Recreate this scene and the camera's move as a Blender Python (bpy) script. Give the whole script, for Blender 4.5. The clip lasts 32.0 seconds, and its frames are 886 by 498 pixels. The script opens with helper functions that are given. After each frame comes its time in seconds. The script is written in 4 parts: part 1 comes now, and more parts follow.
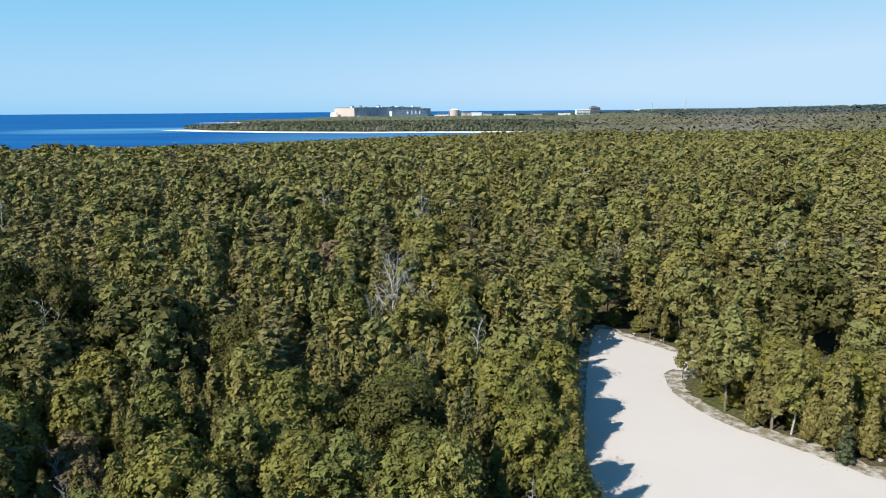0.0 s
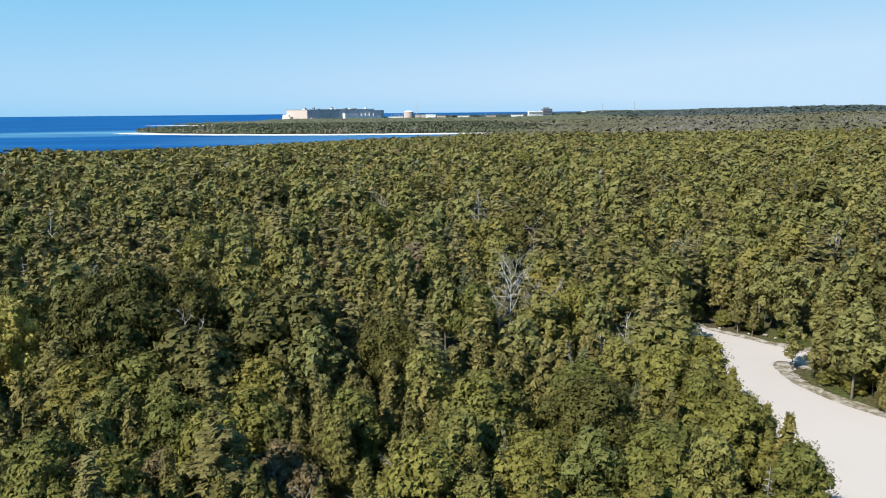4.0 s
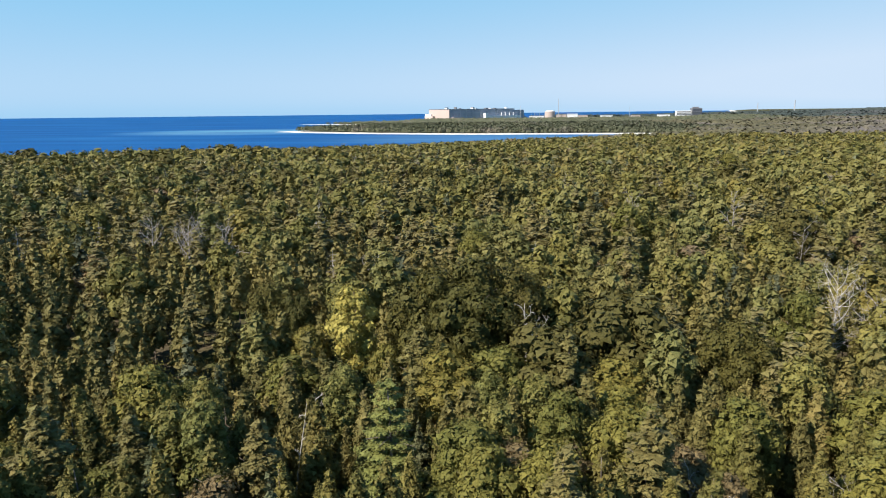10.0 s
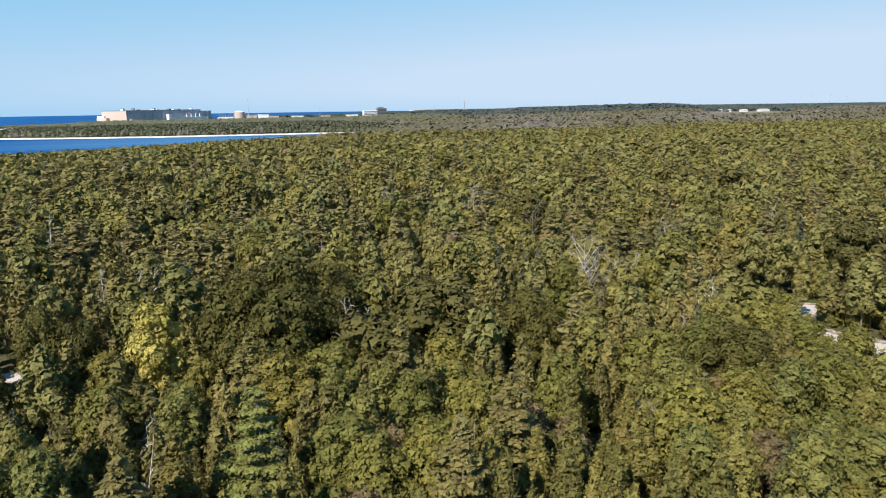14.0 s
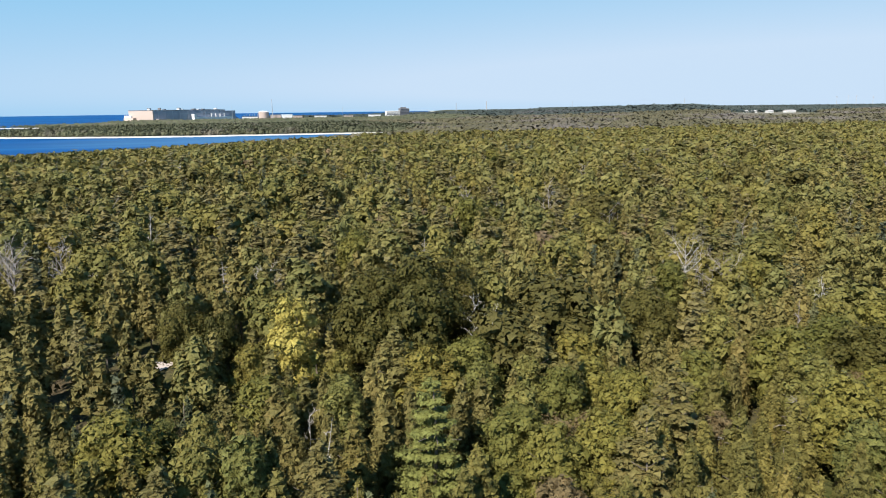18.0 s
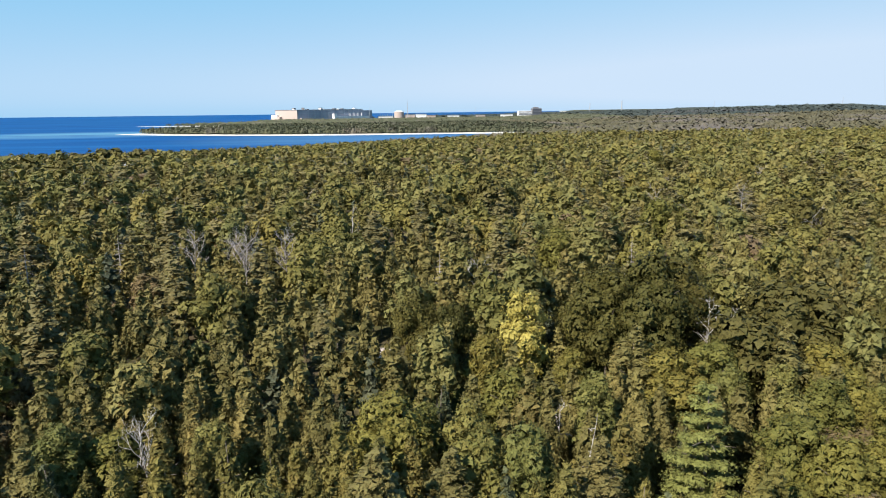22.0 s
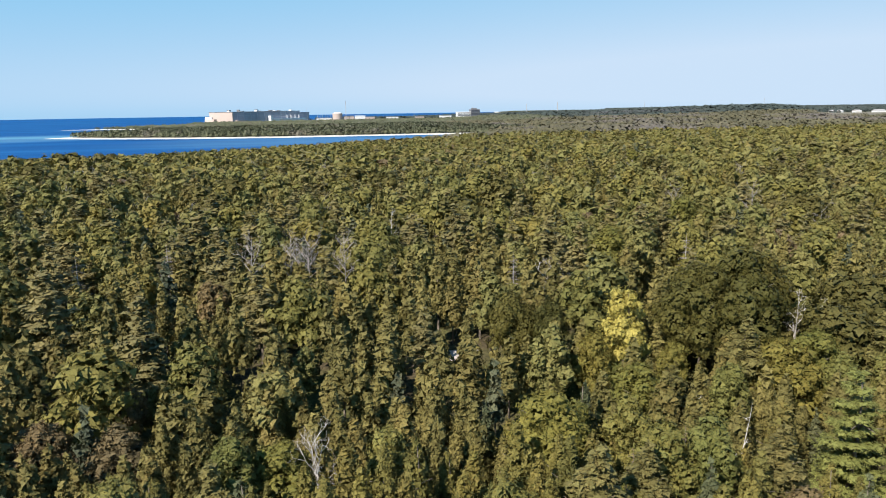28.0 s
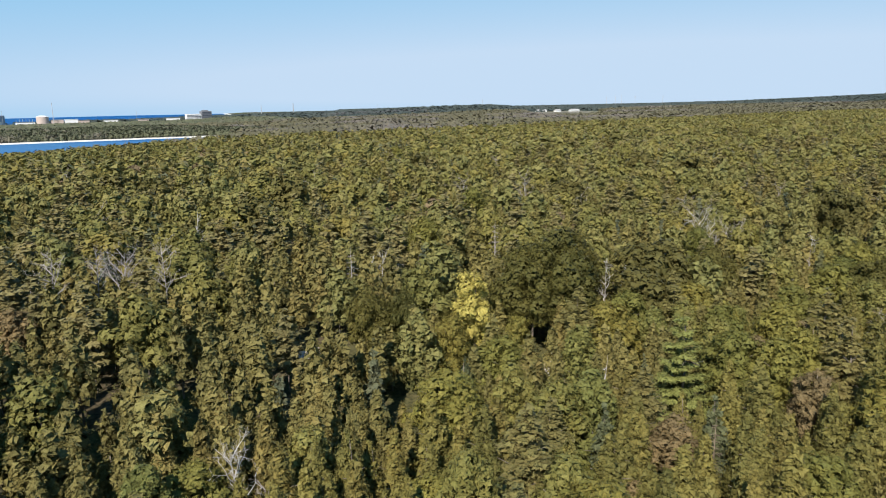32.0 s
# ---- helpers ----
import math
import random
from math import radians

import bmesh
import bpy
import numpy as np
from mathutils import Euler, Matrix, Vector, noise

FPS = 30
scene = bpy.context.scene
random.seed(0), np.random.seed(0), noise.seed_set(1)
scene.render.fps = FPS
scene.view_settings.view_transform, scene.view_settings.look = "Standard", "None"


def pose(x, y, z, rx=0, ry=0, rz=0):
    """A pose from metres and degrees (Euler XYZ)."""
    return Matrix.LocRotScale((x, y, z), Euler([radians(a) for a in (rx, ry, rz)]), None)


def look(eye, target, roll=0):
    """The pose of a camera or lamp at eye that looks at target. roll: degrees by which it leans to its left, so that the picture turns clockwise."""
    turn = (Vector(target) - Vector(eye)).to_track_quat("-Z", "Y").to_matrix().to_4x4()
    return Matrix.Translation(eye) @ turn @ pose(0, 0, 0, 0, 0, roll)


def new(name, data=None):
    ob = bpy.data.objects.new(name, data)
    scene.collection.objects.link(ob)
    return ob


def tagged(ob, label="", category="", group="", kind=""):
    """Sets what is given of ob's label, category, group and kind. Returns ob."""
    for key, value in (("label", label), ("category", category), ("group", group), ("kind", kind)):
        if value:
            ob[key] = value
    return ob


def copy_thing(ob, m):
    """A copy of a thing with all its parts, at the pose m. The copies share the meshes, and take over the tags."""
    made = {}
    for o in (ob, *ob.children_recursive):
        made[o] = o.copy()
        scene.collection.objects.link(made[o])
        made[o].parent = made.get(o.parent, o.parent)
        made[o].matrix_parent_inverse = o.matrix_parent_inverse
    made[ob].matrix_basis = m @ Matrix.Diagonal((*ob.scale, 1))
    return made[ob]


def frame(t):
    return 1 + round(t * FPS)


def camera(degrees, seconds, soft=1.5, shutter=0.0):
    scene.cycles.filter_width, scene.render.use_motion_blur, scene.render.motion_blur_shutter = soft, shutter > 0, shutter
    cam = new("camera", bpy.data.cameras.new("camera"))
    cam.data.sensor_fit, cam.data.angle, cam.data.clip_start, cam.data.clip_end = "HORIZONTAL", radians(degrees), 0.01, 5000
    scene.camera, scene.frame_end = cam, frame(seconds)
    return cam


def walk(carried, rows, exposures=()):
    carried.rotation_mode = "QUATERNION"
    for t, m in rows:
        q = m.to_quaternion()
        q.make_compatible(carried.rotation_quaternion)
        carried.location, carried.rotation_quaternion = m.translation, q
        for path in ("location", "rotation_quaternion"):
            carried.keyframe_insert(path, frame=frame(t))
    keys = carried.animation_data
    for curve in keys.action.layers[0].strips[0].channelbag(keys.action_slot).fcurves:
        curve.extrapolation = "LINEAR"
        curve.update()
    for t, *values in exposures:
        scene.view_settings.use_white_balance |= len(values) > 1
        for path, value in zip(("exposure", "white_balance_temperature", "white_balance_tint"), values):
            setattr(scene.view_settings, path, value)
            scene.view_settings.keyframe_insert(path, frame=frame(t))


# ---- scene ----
cam = camera(64.9, 32.0, soft=1.0)
METRES, EYE, TILT, LEAN, TURN = 150.0, 46.0, -11.7, 0.45, 0.0
ROWS = [
    (0.0, 0.0, 0.0, 0.0, 0.0, 0.0, 0.0),
    (0.5, -0.0224, -0.0011, 0.0001, -0.09, -0.01, 0.01),
    (1.0, -0.0469, -0.0019, 0.0001, -0.32, 0.01, 0.07),
    (1.5, -0.0697, -0.0019, 0.0001, -2.5, 0.02, 0.55),
    (2.0, -0.0965, -0.0011, 0.0006, -4.12, 0.04, 0.89),
    (2.5, -0.1211, 0.0, 0.0002, -4.16, 0.08, 0.92),
    (4.5, -0.2114, 0.0031, 0.0003, -4.29, 0.11, 1.02),
    (5.0, -0.2312, 0.0036, 0.0011, -4.3, 0.08, 1.03),
    (5.5, -0.2513, 0.0048, 0.0016, 3.92, 0.16, -0.68),
    (6.0, -0.2677, 0.0059, 0.0019, 6.26, 0.13, -1.09),
    (6.5, -0.2843, 0.0063, 0.0023, 6.26, 0.12, -1.1),
    (7.0, -0.3012, 0.0071, 0.0032, 6.26, 0.11, -1.1),
    (7.5, -0.3164, 0.0078, 0.0033, 6.24, 0.13, -1.07),
    (8.0, -0.3321, 0.0082, 0.0033, 6.2, 0.13, -1.05),
    (8.5, -0.3465, 0.0084, 0.0028, 6.18, 0.11, -1.03),
    (9.0, -0.3625, 0.0079, 0.002, 6.17, 0.1, -1.02),
    (9.5, -0.3771, 0.0069, 0.001, 6.16, 0.09, -1.06),
    (10.0, -0.3924, 0.0055, 0.0006, 6.16, 0.07, -1.08),
    (10.5, -0.4064, 0.0045, 0.0006, 6.14, 0.08, -1.1),
    (11.0, -0.4212, 0.0033, 0.0002, 6.12, 0.09, -1.07),
    (11.5, -0.4348, 0.0021, -0.0, 6.12, 0.07, -1.07),
    (12.0, -0.4493, 0.0005, -0.0003, 6.11, 0.05, -1.06),
    (12.5, -0.458, -0.001, -0.0007, 1.58, 0.11, -0.01),
    (13.0, -0.4723, -0.0019, -0.0014, -14.22, -0.35, 3.35),
    (13.5, -0.4885, -0.0019, -0.0019, -18.24, -0.55, 4.09),
    (14.0, -0.5027, -0.0018, -0.0021, -18.26, -0.54, 4.09),
    (14.5, -0.5153, -0.0008, -0.0022, -18.27, -0.52, 4.11),
    (16.5, -0.57, 0.0069, -0.0, -18.37, -0.48, 4.06),
    (17.0, -0.5839, 0.0101, 0.0014, -18.39, -0.48, 4.06),
    (17.5, -0.5967, 0.0129, 0.0024, -18.4, -0.51, 4.05),
    (18.0, -0.612, 0.0167, 0.0027, -16.87, -0.42, 3.71),
    (18.5, -0.625, 0.0203, 0.003, -12.3, -0.16, 2.76),
    (19.0, -0.6382, 0.0235, 0.003, -7.7, 0.02, 1.83),
    (19.5, -0.6501, 0.0264, 0.0033, -6.82, 0.04, 1.67),
    (20.0, -0.6636, 0.0295, 0.0035, -6.81, 0.03, 1.69),
    (20.5, -0.6762, 0.0318, 0.0037, -6.81, 0.04, 1.71),
    (21.0, -0.6899, 0.0343, 0.0039, -6.82, 0.06, 1.68),
    (21.5, -0.7027, 0.0364, 0.0042, -6.82, 0.05, 1.67),
    (22.0, -0.7166, 0.0383, 0.004, -6.8, 0.06, 1.65),
    (22.5, -0.7296, 0.0401, 0.0042, -6.8, 0.06, 1.65),
    (23.0, -0.7437, 0.0419, 0.0046, -6.79, 0.07, 1.68),
    (23.5, -0.7567, 0.0442, 0.005, -6.77, 0.08, 1.7),
    (24.0, -0.7709, 0.0468, 0.0056, -6.75, 0.13, 1.74),
    (24.5, -0.7843, 0.0489, 0.0068, -6.73, 0.13, 1.75),
    (25.0, -0.7987, 0.0505, 0.008, -6.73, 0.11, 1.74),
    (25.5, -0.8116, 0.0518, 0.0092, -6.76, 0.11, 1.74),
    (27.5, -0.8653, 0.0592, 0.0105, -10.42, 0.02, 2.6),
    (28.0, -0.8795, 0.0614, 0.0106, -12.14, -0.06, 2.97),
    (28.5, -0.8924, 0.0637, 0.0109, -14.38, -0.18, 3.46),
    (29.0, -0.9063, 0.0671, 0.0118, -17.23, -0.36, 4.03),
    (29.5, -0.9187, 0.0704, 0.0123, -19.84, -0.53, 4.58),
    (30.0, -0.9324, 0.0739, 0.0124, -22.69, -0.78, 5.13),
    (30.5, -0.945, 0.0775, 0.0127, -25.32, -1.01, 5.62),
    (31.0, -0.9585, 0.0816, 0.0137, -28.17, -1.34, 6.12),
    (31.5, -0.9726, 0.0847, 0.013, -30.66, -1.52, 6.69),
    (32.0, -0.9899, 0.0863, 0.013, -33.22, -1.84, 7.23),
]
walk(cam, [(t, pose(0, 0, EYE, TILT, LEAN, TURN) @ pose(METRES * x, METRES * y, METRES * z, 90 + pitch, roll, yaw)) for t, x, y, z, yaw, pitch, roll in ROWS],
     exposures=[(0.0, 0.74, 6200, 6), (5.0, 0.74, 6260, 7), (8.0, 0.79, 6680, 13), (12.0, 0.79, 6680, 13), (14.0, 0.74, 6600, 12), (17.5, 0.74, 6600, 12), (20.0, 0.80, 6680, 13), (25.0, 0.80, 6680, 13), (30.0, 0.71, 6540, 12), (32.0, 0.68, 6500, 12)])

# ---------------------------------------------------------------- light
SUN_AZ, SUN_EL = radians(231), radians(42)   # compass bearing from +y, clockwise
world = bpy.data.worlds.new("sky")
scene.world = world
world.use_nodes = True
wn, wl = world.node_tree.nodes, world.node_tree.links
sky = wn.new("ShaderNodeTexSky")
sky.sky_type = "NISHITA"
sky.sun_disc = False
sky.sun_elevation, sky.sun_rotation = SUN_EL, SUN_AZ
sky.altitude, sky.air_density, sky.dust_density, sky.ozone_density = 200, 1.0, 0.3, 2.2
wn["Background"].inputs["Strength"].default_value = 0.1
# the clear autumn air: from the sky's own brightness to a pale horizon and a deep blue zenith
grey = wn.new("ShaderNodeRGBToBW")
wl.new(sky.outputs[0], grey.inputs[0])
scaled = wn.new("ShaderNodeMath")
scaled.operation = "MULTIPLY"
scaled.inputs[1].default_value = 0.1
wl.new(grey.outputs[0], scaled.inputs[0])
air = wn.new("ShaderNodeValToRGB")
for p, c in ((0.14, (0.05, 0.17, 0.38)), (0.28, (0.130, 0.415, 0.66))):
    air.color_ramp.elements.new(p).color = (*c, 1)
air.color_ramp.elements[0].color = (0.02, 0.07, 0.20, 1)
air.color_ramp.elements[-1].position, air.color_ramp.elements[-1].color = 0.78, (0.444, 0.580, 0.725, 1)
wl.new(scaled.outputs[0], air.inputs[0])
lift = wn.new("ShaderNodeMix")
lift.data_type, lift.blend_type = "RGBA", "MULTIPLY"
lift.inputs[0].default_value, lift.inputs[7].default_value = 1.0, (7.8, 7.8, 7.8, 1)
wl.new(air.outputs[0], lift.inputs[6])
wl.new(lift.outputs[2], wn["Background"].inputs["Color"])

sun = new("sun", bpy.data.lights.new("sun", "SUN"))
sun.data.energy, sun.data.angle, sun.data.color = 5.0, radians(0.53), (1.0, 0.94, 0.84)
sun_from = Vector((math.sin(SUN_AZ) * math.cos(SUN_EL), math.cos(SUN_AZ) * math.cos(SUN_EL), math.sin(SUN_EL)))
sun.matrix_world = look(sun_from * 100, (0, 0, 0))


# ---------------------------------------------------------------- materials
def material(name, rough=0.8, spec=0.25):
    m = bpy.data.materials.new(name)
    m.use_nodes = True
    n, l = m.node_tree.nodes, m.node_tree.links
    b = n["Principled BSDF"]
    b.inputs["Roughness"].default_value = rough
    b.inputs["Specular IOR Level"].default_value = spec
    return m, n, l, b


def ramp(n, l, source, stops):
    r = n.new("ShaderNodeValToRGB")
    e = r.color_ramp.elements
    while len(e) < len(stops):
        e.new(0.5)
    for el, (p, c) in zip(e, stops):
        el.position, el.color = p, (*c, 1)
    l.new(source, r.inputs[0])
    return r.outputs[0]


def noise_fac(n, l, scale, detail=4, vector=None, rough=0.55):
    t = n.new("ShaderNodeTexNoise")
    t.inputs["Scale"].default_value, t.inputs["Detail"].default_value = scale, detail
    t.inputs["Roughness"].default_value = rough
    if vector is not None:
        l.new(vector, t.inputs["Vector"])
    return t.outputs[0]


def place(n):
    return n.new("ShaderNodeNewGeometry").outputs["Position"]


def mixed(n, l, fac, a, b, mode="MIX"):
    x = n.new("ShaderNodeMix")
    x.data_type, x.blend_type = "RGBA", mode
    for sock, v in ((0, fac), (6, a), (7, b)):
        if isinstance(v, bpy.types.NodeSocket):
            l.new(v, x.inputs[sock])
        elif sock == 0:
            x.inputs[0].default_value = v
        else:
            x.inputs[sock].default_value = (*v, 1)
    return x.outputs[2]


def maths(n, l, op, a, b=0.0, clamp=False):
    x = n.new("ShaderNodeMath")
    x.operation, x.use_clamp = op, clamp
    for i, v in enumerate((a, b)):
        if isinstance(v, bpy.types.NodeSocket):
            l.new(v, x.inputs[i])
        else:
            x.inputs[i].default_value = v
    return x.outputs[0]


def bump(n, l, b, height, strength, distance):
    u = n.new("ShaderNodeBump")
    u.inputs["Strength"].default_value, u.inputs["Distance"].default_value = strength, distance
    l.new(height, u.inputs["Height"])
    l.new(u.outputs[0], b.inputs["Normal"])


def leaf_material(name, dark, light, odd, joined=False, through_light=0.28, airy=True):
    """Foliage: a tone per tree, a shade per leaf spray, and a few sprays of an odd colour."""
    m, n, l, b = material(name, 0.62, 0.18)
    if joined:
        a = n.new("ShaderNodeAttribute")
        a.attribute_name = "tone"
        tree = a.outputs["Fac"]
    else:
        tree = n.new("ShaderNodeObjectInfo").outputs["Random"]
    leaf = n.new("ShaderNodeNewGeometry").outputs["Random Per Island"]
    patch = noise_fac(n, l, 0.35, 3, place(n))
    f = maths(n, l, "ADD", maths(n, l, "MULTIPLY", leaf, 0.32), maths(n, l, "MULTIPLY", tree, 0.72))
    f = maths(n, l, "ADD", f, maths(n, l, "SUBTRACT", maths(n, l, "MULTIPLY", patch, 0.7), 0.42), True)
    c = ramp(n, l, f, ((0.0, dark), (1.0, light)))
    rare = ramp(n, l, maths(n, l, "FRACT", maths(n, l, "ADD", maths(n, l, "MULTIPLY", tree, 7.31), maths(n, l, "MULTIPLY", leaf, 0.10))), ((0.78, (0, 0, 0)), (1.0, (0.24, 0.24, 0.24))))
    c = mixed(n, l, rare, c, odd)
    # leaflet texture: the dark gaps between leaflets are painted into the colour
    gap_grain = noise_fac(n, l, 11.0, 2, place(n), 0.65)
    c = mixed(n, l, 1.0, c, ramp(n, l, gap_grain, ((0.34, (0.60, 0.62, 0.62)), (0.50, (1.0, 1.0, 1.0)), (0.66, (1.34, 1.32, 1.28)))), "MULTIPLY")
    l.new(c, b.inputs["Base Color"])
    clump = noise_fac(n, l, 1.5, 3, place(n), 0.6)
    c = mixed(n, l, 1.0, c, ramp(n, l, clump, ((0.36, (0.86, 0.86, 0.86)), (0.64, (1.12, 1.12, 1.10)))), "MULTIPLY")
    l.new(c, b.inputs["Base Color"])
    bump(n, l, b, maths(n, l, "ADD", maths(n, l, "MULTIPLY", clump, 0.25), gap_grain), 0.6, 0.16)
    tr = n.new("ShaderNodeBsdfTranslucent")
    l.new(c, tr.inputs["Color"])
    mx = n.new("ShaderNodeMixShader")
    mx.inputs[0].default_value = through_light
    l.new(b.outputs[0], mx.inputs[1])
    l.new(tr.outputs[0], mx.inputs[2])
    l.new(mx.outputs[0], n["Material Output"].inputs["Surface"])
    if not airy:
        return m
    # the gaps between single leaves and twigs
    gap = noise_fac(n, l, 7.5, 2, place(n), 0.6)
    hole = n.new("ShaderNodeBsdfTransparent")
    cut = n.new("ShaderNodeMixShader")
    l.new(ramp(n, l, gap, ((0.515, (0, 0, 0)), (0.545, (1, 1, 1)))), cut.inputs[0])
    l.new(mx.outputs[0], cut.inputs[1])
    l.new(hole.outputs[0], cut.inputs[2])
    l.new(cut.outputs[0], n["Material Output"].inputs["Surface"])
    return m


LEAF = {
    "cedar": ((0.088, 0.084, 0.024), (0.196, 0.167, 0.045), (0.227, 0.142, 0.041)),
    "maple": ((0.095, 0.099, 0.024), (0.185, 0.161, 0.036), (0.237, 0.147, 0.031)),
    "aspen": ((0.109, 0.116, 0.032), (0.183, 0.163, 0.045), (0.217, 0.152, 0.036)),
    "spruce": ((0.044, 0.057, 0.031), (0.133, 0.138, 0.063), (0.153, 0.126, 0.051)),
    "pine": ((0.118, 0.130, 0.036), (0.220, 0.228, 0.066), (0.205, 0.195, 0.055)),
    "oak": ((0.055, 0.055, 0.013), (0.107, 0.091, 0.021), (0.132, 0.086, 0.024)),
    "russet": ((0.112, 0.086, 0.042), (0.205, 0.148, 0.068), (0.215, 0.122, 0.052)),
    "layered": ((0.116, 0.108, 0.038), (0.196, 0.167, 0.057), (0.217, 0.152, 0.054)),
    "golden": ((0.31, 0.26, 0.060), (0.55, 0.47, 0.140), (0.52, 0.46, 0.14)),
}
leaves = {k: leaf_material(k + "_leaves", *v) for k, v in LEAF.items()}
# joined woods: air haze put into the leaf colours, darks lifted and blue raised
HAZED_LEAF = {k: ((1.20 * v[0][0], 1.13 * v[0][1], 1.32 * v[0][2]), (1.03 * v[1][0], 1.01 * v[1][1], 1.20 * v[1][2]), v[2]) for k, v in LEAF.items()}
joined_leaves = {k: leaf_material(k + "_wood_leaves", *v, joined=True) for k, v in HAZED_LEAF.items()}
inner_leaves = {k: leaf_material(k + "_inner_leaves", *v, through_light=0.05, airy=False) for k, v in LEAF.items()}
joined_inner = {k: leaf_material(k + "_wood_inner_leaves", *v, joined=True, through_light=0.05, airy=False) for k, v in HAZED_LEAF.items()}


def bark_material(name, dark, light, scale=3.0):
    m, n, l, b = material(name, 0.9, 0.15)
    mp = n.new("ShaderNodeMapping")
    mp.inputs["Scale"].default_value = (1, 1, 0.25)
    l.new(n.new("ShaderNodeTexCoord").outputs["Object"], mp.inputs["Vector"])
    f = noise_fac(n, l, scale, 6, mp.outputs[0])
    l.new(ramp(n, l, f, ((0.3, dark), (0.62, light))), b.inputs["Base Color"])
    bump(n, l, b, f, 0.5, 0.03)
    return m


bark = bark_material("grey_brown_bark", (0.05, 0.04, 0.03), (0.20, 0.17, 0.14))
pale_bark = bark_material("white_birch_bark", (0.17, 0.155, 0.14), (0.47, 0.445, 0.415), 4.0)
dead_wood = bark_material("weathered_dead_wood", (0.13, 0.115, 0.105), (0.34, 0.31, 0.295))
brown_dead = bark_material("brown_dead_needles", (0.11, 0.085, 0.06), (0.24, 0.19, 0.14))


def ground_material():
    m, n, l, b = material("forest_floor_and_shore", 0.95, 0.1)
    p = place(n)
    small, large = noise_fac(n, l, 1.6, 6, p), noise_fac(n, l, 0.045, 4, p)
    litter = ramp(n, l, small, ((0.3, (0.035, 0.030, 0.018)), (0.55, (0.085, 0.068, 0.040)), (0.75, (0.13, 0.105, 0.065))))
    moss = ramp(n, l, small, ((0.3, (0.03, 0.04, 0.012)), (0.7, (0.10, 0.105, 0.03))))
    c = mixed(n, l, ramp(n, l, large, ((0.42, (0, 0, 0)), (0.58, (1, 1, 1)))), litter, moss)
    xyz = n.new("ShaderNodeSeparateXYZ")
    l.new(p, xyz.inputs[0])
    stony = ramp(n, l, noise_fac(n, l, 0.06, 5, p), ((0.3, (0.52, 0.49, 0.43)), (0.7, (0.80, 0.77, 0.71))))
    low = maths(n, l, "ADD", xyz.outputs["Z"], maths(n, l, "MULTIPLY", large, 0.5))
    c = mixed(n, l, ramp(n, l, maths(n, l, "MULTIPLY", low, 0.5), ((0.56, (1, 1, 1)), (0.66, (0, 0, 0)))), c, stony)
    l.new(c, b.inputs["Base Color"])
    bump(n, l, b, small, 0.6, 0.15)
    return m


def water_material():
    m, n, l, b = material("lake_water", 0.6, 0.03)
    p = place(n)
    mp = n.new("ShaderNodeMapping")
    mp.inputs["Scale"].default_value = (0.0022, 0.012, 1)
    mp.inputs["Rotation"].default_value = (0, 0, radians(8))
    l.new(p, mp.inputs["Vector"])
    streak = noise_fac(n, l, 1.0, 6, mp.outputs[0])
    c = ramp(n, l, streak, ((0.35, (0.005, 0.058, 0.200)), (0.55, (0.008, 0.080, 0.240)), (0.72, (0.018, 0.115, 0.285))))
    # shoals round the point
    d = n.new("ShaderNodeVectorMath")
    d.operation = "DISTANCE"
    flat = n.new("ShaderNodeMapping")
    flat.inputs["Scale"].default_value = (0.0034, 0.0048, 0)
    l.new(p, flat.inputs["Vector"])
    l.new(flat.outputs[0], d.inputs[0])
    d.inputs[1].default_value = (-640 * 0.0034, 1430 * 0.0048, 0)
    near_point = ramp(n, l, d.outputs["Value"], ((0.3, (1, 1, 1)), (1.0, (0, 0, 0))))
    shoal = maths(n, l, "MULTIPLY", near_point, ramp(n, l, streak, ((0.22, (0, 0, 0)), (0.48, (1, 1, 1)))))
    c = mixed(n, l, maths(n, l, "MULTIPLY", shoal, 0.9), c, (0.10, 0.26, 0.38))
    # the shallow bay behind the point
    e = n.new("ShaderNodeVectorMath")
    e.operation = "DISTANCE"
    l.new(flat.outputs[0], e.inputs[0])
    e.inputs[1].default_value = (-120 * 0.0034, 1080 * 0.0048, 0)
    bay = ramp(n, l, e.outputs["Value"], ((0.4, (1, 1, 1)), (1.5, (0, 0, 0))))
    bay = maths(n, l, "MULTIPLY", bay, ramp(n, l, streak, ((0.25, (0.25, 0.25, 0.25)), (0.60, (1, 1, 1)))))
    c = mixed(n, l, maths(n, l, "MULTIPLY", bay, 0.6), c, (0.09, 0.21, 0.33))
    l.new(c, b.inputs["Base Color"])
    bump(n, l, b, noise_fac(n, l, 0.25, 4, p), 0.5, 0.5)
    return m


def gravel_material(name, tint):
    m, n, l, b = material(name, 0.95, 0.1)
    p = place(n)
    fine, patch = noise_fac(n, l, 9.0, 8, p, 0.7), noise_fac(n, l, 0.14, 4, p)
    c = ramp(n, l, fine, ((0.25, tuple(v * 0.80 for v in tint)), (0.75, tint)))
    c = mixed(n, l, ramp(n, l, patch, ((0.40, (0, 0, 0)), (0.7, (0.55, 0.55, 0.55)))), c, tuple(v * 0.86 for v in tint))
    l.new(c, b.inputs["Base Color"])
    bump(n, l, b, fine, 0.5, 0.03)
    return m


